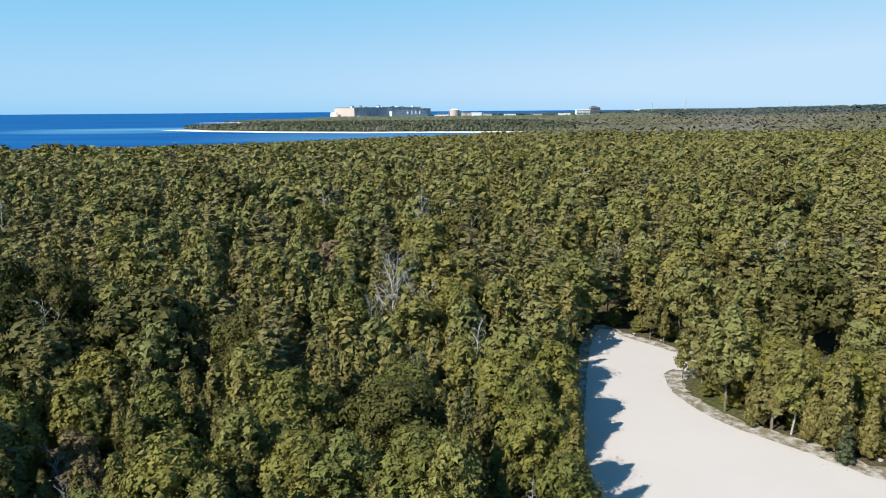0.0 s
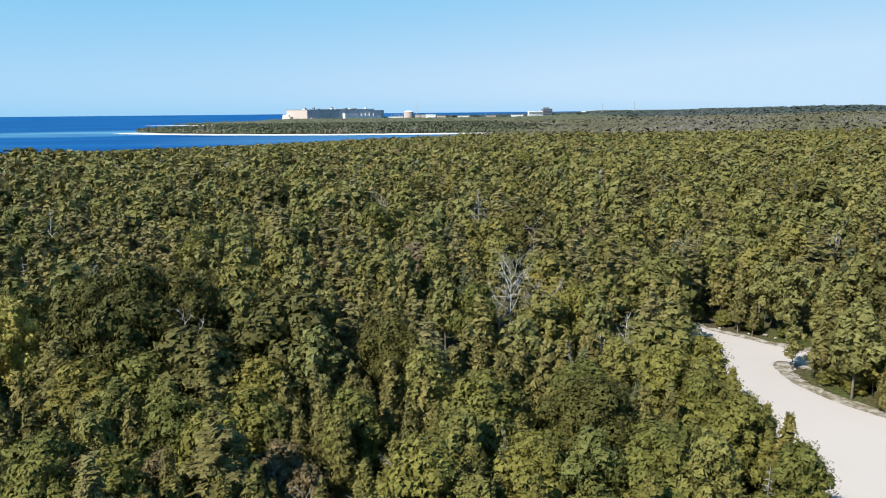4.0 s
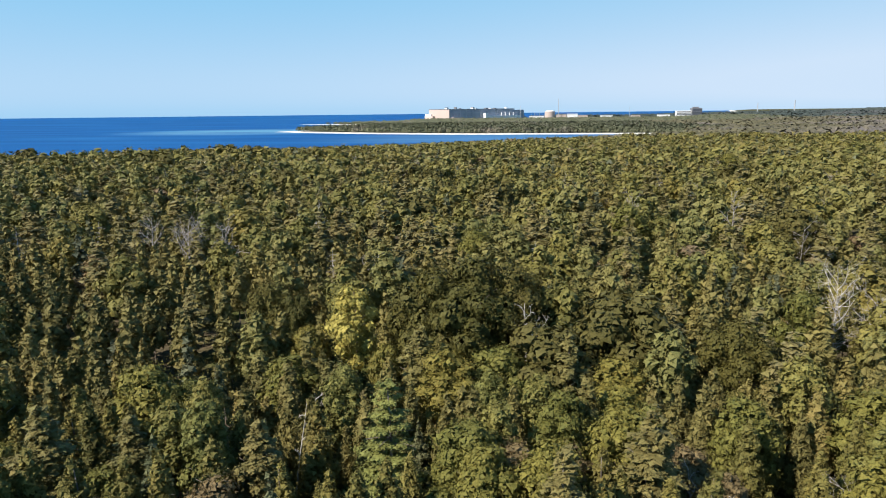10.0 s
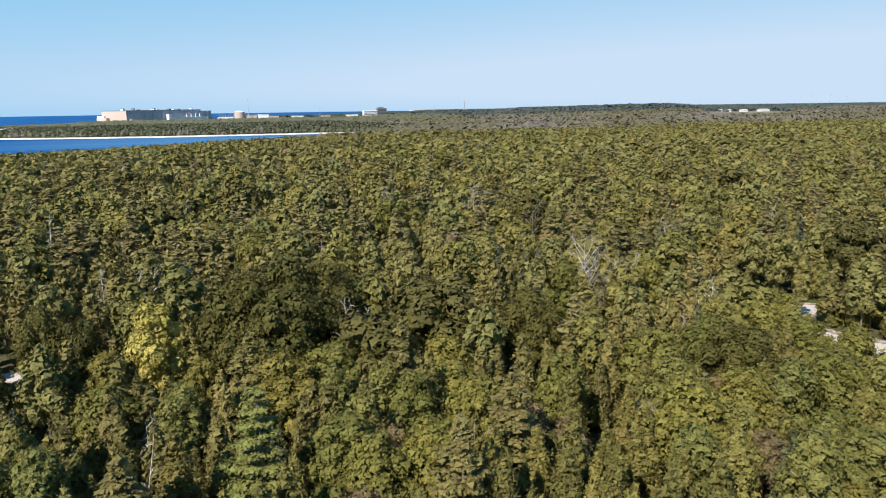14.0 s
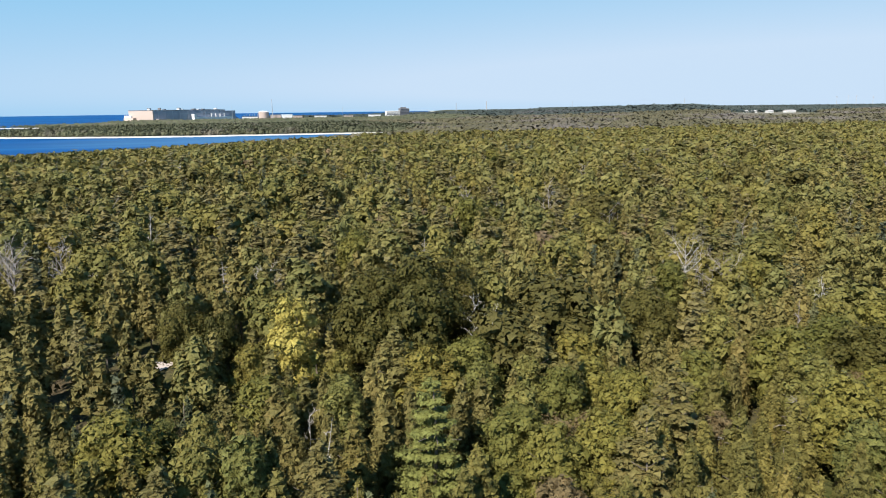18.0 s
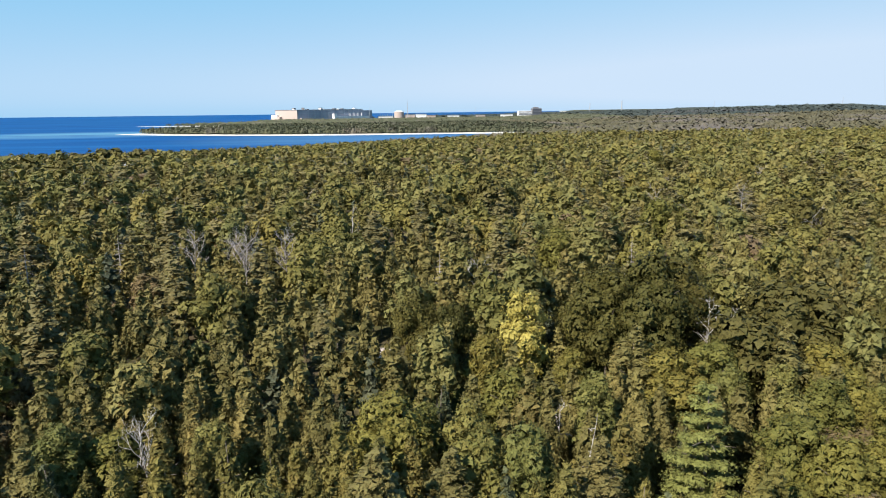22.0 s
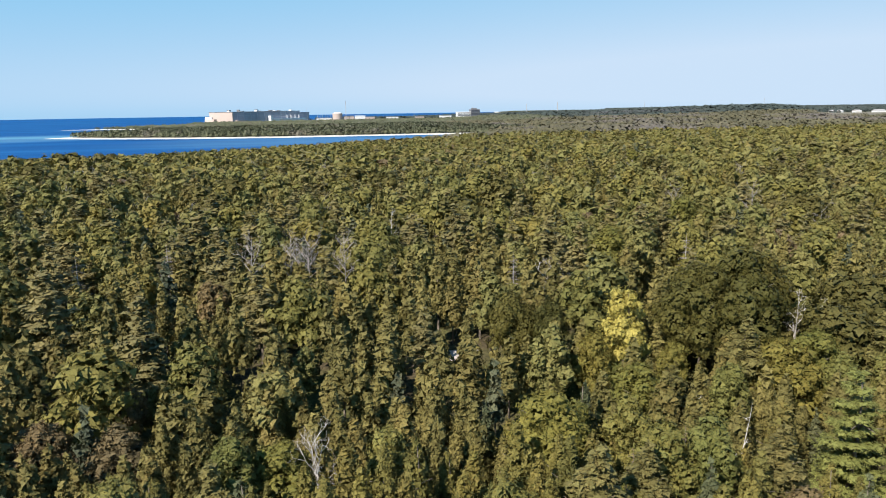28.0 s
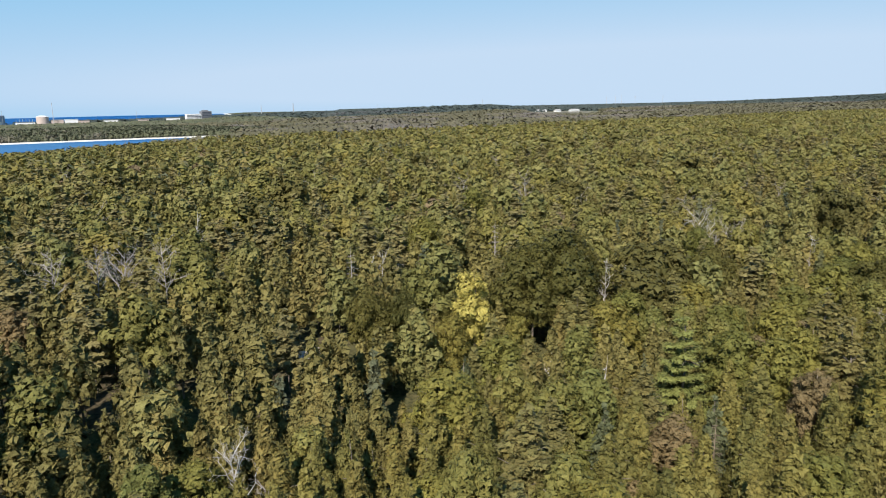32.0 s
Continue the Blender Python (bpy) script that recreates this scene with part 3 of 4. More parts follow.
def branchwork(seed, height, spread, upright, depth=3, count=7):
    """A leafless tree: the trunk, and each main limb with its boughs and twigs."""
    rng = np.random.default_rng(seed)
    hs = np.linspace(0, 1, 7)
    lean = rng.normal(0, 0.04, 2)
    pts = np.array([(height * h * lean[0] + 0.15 * math.sin(5 * h), height * h * lean[1], height * h) for h in hs])
    base = 0.0105 * height
    trunk = tube(pts, base * (1.02 - 0.93 * hs), 7)
    limbs = []

    def grow(s, d, length, r, level, out):
        n = 4 if level == 0 else 2
        p = [s]
        for i in range(n):
            d = d + rng.normal(0, 0.16, 3) + np.array((0, 0, 0.06))
            d /= np.linalg.norm(d)
            p.append(p[-1] + d * length / n)
        out.append(tube(p, np.linspace(r, r * 0.35, n + 1), 5 if level == 0 else 3))
        if level < depth:
            for k in range(4 if level == 0 else 3):
                q = p[rng.integers(1, n + 1)]
                e = d + rng.normal(0, 0.7, 3)
                grow(q, e / np.linalg.norm(e), length * rng.uniform(0.4, 0.62), r * 0.5, level + 1, out)

    for i in range(count):
        h = 0.45 + 0.5 * (i + rng.uniform(0, 0.8)) / count
        a = i * 2.4 + rng.uniform(-0.5, 0.5)
        s = np.array([np.interp(h, hs, pts[:, k]) for k in range(3)])
        out = []
        d = np.array((math.cos(a), math.sin(a), upright + rng.uniform(-0.2, 0.3)))
        grow(s, d / np.linalg.norm(d), spread * (1.15 - 0.55 * h) * rng.uniform(0.75, 1.15), base * 0.50 * (1.2 - h) + 0.042, 0, out)
        limbs.append((out[0], stack(out[1:])))
    return trunk, limbs


def spire(seed, height, reach):
    """A dead conifer: pole and drooping bare whorls."""
    rng = np.random.default_rng(seed)
    trunk = tube([(0, 0, 0), (0.05, 0.03, height * 0.5), (0, 0.08, height)], [0.014 * height, 0.009 * height, 0.01], 6)
    whorls = []
    for i in range(9):
        u = i / 9
        z = height * (0.32 + 0.64 * u)
        out = []
        for j in range(6):
            a = 2 * math.pi * j / 6 + i + rng.uniform(-0.3, 0.3)
            r = reach * (1 - 0.8 * u) * rng.uniform(0.6, 1.15)
            s = np.array((0, 0, z + rng.uniform(-0.2, 0.2)))
            e = s + r * np.array((math.cos(a), math.sin(a), rng.uniform(-0.35, 0.1)))
            m = (s + e) / 2 + (0, 0, 0.06 * r)
            out.append(tube([s, m, e], [0.035, 0.026, 0.008], 3))
            for k in range(4):
                q = s + (e - s) * rng.uniform(0.35, 0.95)
                t = q + 0.35 * r * np.array((math.cos(a + rng.choice((-0.8, 0.8))), math.sin(a + rng.choice((-0.8, 0.8))), rng.uniform(-0.35, 0.05)))
                out.append(tube([q, t], [0.016, 0.006], 3))
        whorls.append(stack(out))
    return trunk, whorls


# unit kinds with their common height, number of leaf sprays and spray size
KINDS = {
    "cedar": (11.0, 2800, 0.140), "maple": (13.0, 3800, 0.168), "aspen": (14.0, 2900, 0.152), "spruce": (11.5, 2600, 0.142), "layered": (15.0, 3200, 0.170),
    "pine": (17.5, 8000, 0.15), "oak": (16.0, 7000, 0.16), "russet": (10.5, 2400, 0.13), "golden": (17.0, 3600, 0.19),
}
LABEL = {
    "cedar": ("cedar_tree", "dense olive-green cedar tree with a pointed crown", "cedar"),
    "maple": ("maple_tree", "rounded green maple tree turning slightly gold", "maple"),
    "aspen": ("aspen_tree", "slender light-green aspen tree with a pale trunk", "aspen"),
    "spruce": ("spruce_tree", "dark blue-green spruce tree with drooping tiers", "spruce"),
    "pine": ("white_pine", "tall bright-green white pine with layered open boughs", "pine"),
    "layered": ("pine_tree", "olive-green pine tree with flat layered boughs", "pine"),
    "oak": ("oak_tree", "large dark-olive oak tree with a broad crown", "oak"),
    "russet": ("russet_tree", "brownish thinning broadleaf tree losing its leaves", "broadleaf tree"),
    "golden": ("golden_tree", "bright yellow autumn tree standing among dark oaks", "yellow tree"),
}
proto = {}


def tree_proto(kind, variant):
    key = (kind, variant)
    if key not in proto:
        h, n, s = KINDS[kind]
        cv = foliage(kind, 100 * variant + sum(map(ord, kind)), 0, h, n, s, 0.0 if kind in ("pine", "layered", "cedar", "spruce") else 0.08)
        tv = wood_of(kind, 7 * variant + 3, h)
        proto[key] = (mesh_of("trunk", *tv, pale_bark if kind == "aspen" else bark, smooth=True), mesh_of("crown", *cv, [leaves[kind], inner_leaves[kind]]))
    return proto[key]


originals = {}


def plant_tree(kind, variant, x, y, height, spin, widen=1.0, z=None, label=""):
    trunk, crown = tree_proto(kind, variant)
    k = height / KINDS[kind][0]
    z = float(ground_z([x], [y])[0]) if z is None else z
    m = pose(x, y, z, 0, 0, spin) @ Matrix.Diagonal((k * widen, k * widen, k, 1))
    name, text, cat = LABEL[kind]
    if (kind, variant) in originals:
        ob = copy_thing(originals[kind, variant], m)
    else:
        ob = originals[kind, variant] = new(name)
        part_mesh("trunk", trunk, ob)
        part_mesh("crown", crown, ob)
        tagged(ob, text, cat, "trees of the forest")
    ob.matrix_basis = m
    if label:
        tagged(ob, label)
    return ob


def bare_tree(seed, x, y, top, spread, upright, mat, label, count=7, depth=3):
    z = float(ground_z([x], [y])[0])
    ob = new("bare_tree")
    trunk, limbs = branchwork(seed, top - z, spread, upright, depth, count)
    part_mesh("trunk", mesh_of("trunk", *trunk, mat, smooth=True), ob)
    for main, fine in limbs:
        limb = part_mesh("limb", mesh_of("limb", *main, mat, smooth=True), ob)
        tagged(part_mesh("branchlet", mesh_of("branchlet", *fine, mat), limb), kind="stuff")
    ob.matrix_basis = pose(x, y, z, 0, 0, seed * 47)
    return tagged(ob, label, "bare tree", "leafless trees")


def dead_conifer(seed, x, y, top, reach, mat, label):
    z = float(ground_z([x], [y])[0])
    ob = new("dead_conifer")
    trunk, whorls = spire(seed, top - z, reach)
    part_mesh("trunk", mesh_of("trunk", *trunk, mat, smooth=True), ob)
    for V, F in whorls:
        part_mesh("whorl", mesh_of("whorl", V, F, mat), ob)
    ob.matrix_basis = pose(x, y, z, 0, 0, seed * 31)
    return tagged(ob, label, "dead conifer", "dead conifers")


# ---------------------------------------------------------------- the trees that stand out
TAKEN = []   # x, y, radius kept free of other trees


def stand(kind, variant, x, y, top, widen=1.0, free=None, label="", spin=0):
    z = float(ground_z([x], [y])[0])
    plant_tree(kind, variant, x, y, top - z, spin, widen, z, label)
    r = {"cedar": 0.17, "maple": 0.25, "oak": 0.28, "golden": 0.19, "aspen": 0.17, "russet": 0.22, "spruce": 0.17, "pine": 0.2}[kind]
    TAKEN.append((x, y, free if free else (top - z) * widen * r))


stand("pine", 0, -72.8, 69.6, 19.2, 1.05, 4.2)
stand("golden", 0, -84.0, 101.6, 20.8, 0.95, 3.8)
stand("oak", 0, -72.0, 101.0, 22.3, 1.0, 4.4, "broad dark-olive oak beside the yellow tree")
stand("oak", 1, -66.2, 100.6, 24.2, 1.0, 4.8, "tallest dark-olive oak with a broad crown")
stand("oak", 2, -60.8, 103.5, 22.5, 0.95, 4.2, "dark-olive oak with a browning crown edge")
for i, (k, x, y, top, w) in enumerate((
        ("maple", -61.0, 89.5, 16.0, 1.15), ("maple", -46.0, 87.5, 15.2, 1.2), ("oak", -28.5, 95.5, 17.0, 1.0), ("oak", -6.0, 75.5, 15.0, 1.25),
        ("maple", -5.2, 82.5, 15.2, 1.2), ("maple", -14.8, 109.6, 19.0, 0.95), ("maple", 1.0, 108.0, 18.5, 0.85), ("maple", 43.2, 98.5, 10.0, 1.25),
        ("maple", 48.0, 94.5, 14.0, 1.15), ("maple", 41.6, 104.0, 8.5, 1.1), ("maple", 54.5, 88.5, 14.0, 1.15), ("maple", 61.0, 81.0, 13.5, 1.1), ("maple", 53.6, 97.0, 11.0, 1.1), ("maple", 58.6, 94.0, 12.0, 1.1),
        ("russet", -41.0, 70.8, 11.8, 1.1), ("russet", -38.0, 66.6, 11.0, 1.05), ("russet", -58.8, 67.2, 13.0, 1.3), ("russet", -53.5, 70.2, 11.5, 1.15),
        ("russet", -161.4, 91.5, 13.0, 1.3), ("russet", -152.4, 87.8, 12.6, 1.25), ("russet", -153.8, 99.0, 14.0, 0.9), ("russet", -146.5, 134.0, 18.0, 1.1),
        ("spruce", -51.6, 96.2, 17.0, 1.1), ("spruce", -43.5, 92.6, 15.5, 1.0), ("spruce", 49.6, 79.6, 7.5, 1.25), ("spruce", -60.4, 88.0, 13.5, 0.9),
        ("oak", -99.5, 108.2, 18.2, 0.85), ("oak", -94.6, 106.6, 16.8, 0.75), ("maple", -67.8, 141.0, 23.0, 0.9), ("maple", -32.5, 172.5, 24.0, 1.0),
        ("maple", -78.5, 97.0, 13.0, 0.85), ("maple", -90.5, 98.5, 15.0, 0.9), ("cedar", 14.0, 84.0, 13.8, 1.0), ("cedar", 12.6, 79.4, 14.4, 1.1),
        ("maple", 15.8, 91.6, 15.4, 0.9), ("maple", 18.0, 99.0, 7.5, 0.9), ("cedar", 20.0, 106.5, 15.6, 1.1), ("cedar", 21.6, 112.5, 15.0, 1.0), ("cedar", 24.2, 119.5, 15.0, 1.0),
        ("cedar", 15.6, 81.5, 13.6, 1.1), ("maple", 13.0, 72.5, 14.4, 1.0), ("maple", 15.4, 86.8, 15.6, 0.92), ("cedar", 16.6, 95.0, 15.2, 1.15), ("cedar", 18.8, 101.8, 15.6, 1.15), ("cedar", 20.4, 109.6, 14.8, 0.95), ("cedar", 22.8, 116.0, 15.2, 0.95), ("maple", 11.4, 65.0, 15.6, 1.0), ("cedar", 26.2, 124.6, 15.5, 1.0), ("cedar", 28.4, 130.6, 15.5, 1.0), ("cedar", 28.0, 137.5, 13.0, 0.95),
        ("maple", 10.2, 70.4, 15.2, 1.0), ("cedar", 11.8, 60.8, 13.5, 1.2), ("cedar", 13.4, 68.2, 13.0, 1.15), ("cedar", 13.8, 75.8, 13.2, 1.1), ("cedar", 13.4, 62.0, 10.0, 1.2), ("cedar", 9.0, 56.0, 11.0, 1.1), ("maple", 9.4, 77.6, 14.6, 1.0))):
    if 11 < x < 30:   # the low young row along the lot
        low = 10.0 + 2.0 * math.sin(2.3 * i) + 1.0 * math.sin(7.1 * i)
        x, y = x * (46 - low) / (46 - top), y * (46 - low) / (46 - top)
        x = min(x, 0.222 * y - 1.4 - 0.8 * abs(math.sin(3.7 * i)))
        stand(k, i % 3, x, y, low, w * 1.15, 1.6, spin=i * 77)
        continue
    stand(k, i % 3, x, y, top, w, spin=i * 77)
for i, (x, y, h, w) in enumerate(((40.8, 101.5, 4.2, 1.5), (42.6, 97.0, 4.0, 1.5), (45.2, 92.4, 4.4, 1.5), (48.6, 89.2, 3.8, 1.6), (51.6, 85.8, 4.0, 1.5), (55.6, 82.0, 3.6, 1.6), (58.8, 77.2, 3.8, 1.5),
                                  (62.6, 71.8, 3.8, 1.5), (44.5, 103.5, 4.0, 1.4), (34.6, 137.0, 4.6, 1.4), (39.0, 133.0, 4.4, 1.5), (43.0, 128.6, 4.6, 1.4), (47.6, 124.0, 4.4, 1.5), (52.6, 119.6, 4.2, 1.5), (30.4, 141.0, 4.6, 1.4),
                                  (57.6, 117.6, 4.0, 1.5), (50.5, 92.5, 5.0, 1.3), (47.0, 99.5, 5.2, 1.3))):
    z = float(ground_z([x], [y])[0])
    tagged(plant_tree("maple", i % 3, x, y, h, 53 * i, w, z - 0.7), "leafy green shrub at the edge of the gravel lot", "shrub", "shrubs along the lot")
stand("cedar", 1, 13.2, 66.5, 14.5, 1.2, 1.8, spin=20)
stand("maple", 2, 11.6, 61.5, 14.0, 0.95, 2.4, spin=75)
stand("cedar", 0, 14.6, 73.0, 12.5, 1.2, 1.8, spin=140)
edge = np.array([(42.6, 103.6), (44.4, 98.6), (46.8, 95.0), (50.2, 91.0), (54.2, 87.0), (58.0, 83.0), (62.0, 78.4), (66.0, 73.4), (71.0, 68.0)])
for i in range(15):
    x, y = edge[i // 2] if i % 2 == 0 else (edge[i // 2] + edge[i // 2 + 1]) / 2
    stand(("maple", "cedar", "maple", "aspen", "maple")[i % 5], i % 3, float(x) + 0.6 * math.sin(2.1 * i), float(y) + 0.6 * math.cos(1.7 * i), 8.2 + 1.8 * math.sin(2.7 * i), 1.15, 1.2, spin=41 * i)
stand("maple", 1, 35.5, 333.0, 25.5, 1.1, 5.0, "yellow-green maple standing out far in the forest")

GREY = "weathered grey leafless tree with spreading branches"
WHITE = "white-barked leafless tree with forking branches"
for i, (x, y, top, spread, up, mat, label, count) in enumerate((
        (-8.7, 112.3, 20.0, 5.2, 0.9, pale_bark, "large pale leafless tree with a fan of branches", 10),
        (-5.2, 107.8, 17.2, 4.2, 0.6, dead_wood, "grey leafless tree with a dense tangle of twigs", 10),
        (-11.5, 106.5, 15.0, 3.2, 0.6, dead_wood, GREY, 8),
        (3.8, 94.4, 15.8, 2.6, 1.3, pale_bark, WHITE, 7), (0.8, 93.0, 14.4, 1.6, 1.4, pale_bark, WHITE, 5),
        (-3.9, 90.3, 15.0, 1.4, 1.4, dead_wood, GREY, 5), (-57.6, 97.4, 19.0, 2.8, 1.7, pale_bark, WHITE, 7), (-56.2, 95.8, 17.0, 2.0, 1.7, pale_bark, WHITE, 5),
        (-27.6, 63.0, 11.6, 3.4, 0.5, dead_wood, GREY, 10), (-38.2, 63.6, 9.6, 2.0, 1.0, pale_bark, WHITE, 6), (-40.5, 68.0, 10.6, 2.0, 1.2, dead_wood, GREY, 6),
        (-58.6, 64.8, 11.0, 2.2, 1.1, dead_wood, GREY, 6), (-130.6, 77.0, 13.4, 3.6, 1.1, pale_bark, WHITE, 9), (-128.4, 75.2, 10.0, 2.4, 0.8, dead_wood, GREY, 7),
        (-122.3, 143.3, 21.2, 3.6, 0.8, dead_wood, GREY, 9), (-130.0, 140.5, 21.5, 4.4, 0.7, dead_wood, GREY, 12), (-132.8, 149.6, 21.0, 3.6, 0.8, dead_wood, GREY, 9),
        (-140.6, 145.6, 22.0, 3.6, 0.8, dead_wood, GREY, 9), (-110.0, 170.2, 23.0, 2.0, 1.2, pale_bark, WHITE, 5), (-29.6, 178.0, 24.0, 3.0, 1.0, dead_wood, GREY, 6),
        (-6.0, 180.0, 24.0, 3.0, 1.0, dead_wood, GREY, 6), (-68.2, 97.0, 20.5, 2.6, 1.0, pale_bark, WHITE, 6), (-86.8, 126.4, 18.0, 3.0, 0.4, pale_bark, WHITE, 5),
        (-84.6, 72.7, 13.6, 0.8, 0.8, pale_bark, "broken white birch snag with short stubs", 4), (-84.2, 82.0, 11.0, 2.0, 0.4, pale_bark, WHITE, 5))):
    bare_tree(i + 3, x, y, top + (1.0 if y > 120 else 0), spread * (1.15 if y > 100 else 1), up, mat, label, count + (2 if y > 100 else 0), 3 if spread > 2.7 else 2)
    TAKEN.append((x, y, 0.4 if spread < 2.5 else min(1.4, spread * 0.3)))
for i, (x, y, top, reach, mat, label) in enumerate((
        (-93.7, 125.6, 21.0, 2.6, dead_wood, "tall grey dead conifer with bare drooping branches"), (-91.9, 71.6, 13.2, 1.5, brown_dead, "brown dead spruce with withered branches"),
        (-97.6, 72.2, 11.5, 1.3, brown_dead, "brown dead spruce with withered branches"), (-55.8, 131.5, 21.4, 2.6, dead_wood, "grey dead conifer with bare branches"),
        (-156.2, 151.2, 21.5, 3.2, dead_wood, "grey dead conifer with bare branches"), (8.4, 61.3, 11.2, 1.3, dead_wood, "slim grey dead conifer"),
        (-85.0, 55.4, 12.4, 1.4, brown_dead, "brown dead spruce with withered branches"), (-170.2, 142.2, 21.5, 3.0, dead_wood, "grey dead conifer with bare branches"))):
    dead_conifer(i + 1, x, y, top, reach, mat, label)
    TAKEN.append((x, y, 1.1))

GAPS = [(-104.0, 111.4, 2.2), (-109.5, 112.0, 1.6), (-82.2, 96.0, 2.6), (-80.6, 91.4, 2.2), (-85.5, 96.8, 2.0), (-73.5, 63.0, 2.6), (-20.5, 106.0, 3.4), (-75.5, 96.0, 2.6), (-65.5, 95.0, 2.6), (-131.0, 101.0, 3.0), (-106.0, 88.0, 2.8), (-95.8, 91.5, 2.6), (-128.0, 107.0, 2.6), (16.0, 187.0, 3.5), (-10.5, 103.5, 2.0)]
chance = np.random.default_rng(404)
GAPS += [(float(chance.uniform(-190, 12)), float(chance.uniform(52, 150)), float(chance.uniform(1.0, 2.3))) for i in range(45)]


# ---------------------------------------------------------------- the forest
def may_grow(x, y, margin=1.0):
    ok = inland(x, y) > 14
    ok &= ~in_polygon(VERGE, x, y) | (line_distance(LOT, x, y) > 2.6)
    ok &= ~in_polygon(LOT, x, y) & (line_distance(LOT, x, y) > np.where(x < 30, 2.8, 2.6))
    for px, py, r in TAKEN + GAPS:
        ok &= np.hypot(x - px, y - py) > r + margin
    for (px, py), r in PATCHES:
        ok &= np.hypot(x - px, y - py) > r + 1.5
    return ok


def scatter(x0, x1, y0, y1, step, seed):
    """Jittered places on a hexagonal grid."""
    rng = np.random.default_rng(seed)
    gx, gy = np.meshgrid(np.arange(x0, x1, step), np.arange(y0, y1, step * 0.87))
    gx = gx + (np.arange(gx.shape[0]) % 2)[:, None] * step / 2
    x = gx.ravel() + rng.uniform(-0.36, 0.36, gx.size) * step
    y = gy.ravel() + rng.uniform(-0.36, 0.36, gx.size) * step
    return x, y


def field(x, y, scale, seed):
    """Smooth wandering values from 0 to 1."""
    rng = np.random.default_rng(seed)
    v = np.zeros(np.shape(x))
    for k in range(6):
        a, ph = rng.uniform(0, 6.28), rng.uniform(0, 6.28)
        f = rng.uniform(0.6, 1.8) * 2 * math.pi / scale
        v = v + np.sin((x * math.cos(a) + y * math.sin(a)) * f + ph)
    return 0.5 + v / 7


ORDER = ["cedar", "maple", "aspen", "spruce", "oak", "russet", "layered"]


def species(x, y, rng):
    """Cedars towards the lake, broadleaf trees inland, in drifts."""
    wet = np.clip(0.62 - 0.12 * smoothstep(95, 150, y) + 0.40 * smoothstep(-40, -120, x) * smoothstep(220, 110, y) + 0.8 * (field(x, y, 60, 3) - 0.5), 0.08, 0.92)
    u, v = rng.uniform(size=len(x)), rng.uniform(size=len(x))
    kind = np.where(u < wet, 0, np.where(v < 0.56, 1, np.where(v < 0.96, 2, 4)))
    kind = np.where(rng.uniform(size=len(x)) < 0.04 + 0.05 * smoothstep(100, 160, y), 3, kind)
    kind = np.where((rng.uniform(size=len(x)) < 0.035) & (x < 25), 5, kind)
    return np.where(rng.uniform(size=len(x)) < 0.02 + 0.07 * smoothstep(85, 150, y), 6, kind)


TALL = np.array([11.5, 12.5, 13.0, 11.5, 13.5, 10.0, 14.0])
REACH = np.array([0.160, 0.27, 0.185, 0.17, 0.30, 0.23, 0.19])


def thin(x, y, kinds, tall, snug):
    """Keeps a tree only where its crown finds room among those kept before; the tall ones come first."""
    r = REACH[kinds] * tall
    cell, grid, keep = 7.0, {}, []
    order = np.argsort(-tall + np.random.default_rng(len(x)).uniform(-3, 3, len(x)))
    for i in order:
        cx, cy = int(x[i] // cell), int(y[i] // cell)
        near = [j for a in (-1, 0, 1) for b in (-1, 0, 1) for j in grid.get((cx + a, cy + b), ())]
        if all((x[i] - x[j]) ** 2 + (y[i] - y[j]) ** 2 > (snug * (r[i] + r[j])) ** 2 for j in near):
            grid.setdefault((cx, cy), []).append(i)
            keep.append(i)
    return np.array(sorted(keep))


rng = np.random.default_rng(11)

# trees that the path passes nearest: the foremost are things of their own
x, y = scatter(-195, 84, 44, 90, 2.5, 21)
ok = may_grow(x, y, 1.5)
x, y = x[ok], y[ok]
kinds = species(x, y, rng)
tall = TALL[kinds] * rng.uniform(0.66, 1.24, len(x)) * np.where(np.hypot(x + 104, y - 104) < 11, 0.6, 1)
keep = thin(x, y, kinds, tall, 0.71)
x, y, kinds, tall = x[keep], y[keep], kinds[keep], tall[keep]
zz = ground_z(x, y)
own = np.zeros(len(x), bool)
for k in range(len(ORDER)):
    sel = np.flatnonzero(kinds == k)
    own[sel[np.argsort(y[sel])][:290]] = True
for i in np.flatnonzero(own):
    k = int(kinds[i])
    plant_tree(ORDER[k], int(rng.integers(0, 4 if k < 3 else 3)), float(x[i]), float(y[i]), float(tall[i]), rng.uniform(0, 360), rng.uniform(1.0, 1.28), float(zz[i]))
behind = (x[~own], y[~own], kinds[~own], tall[~own])


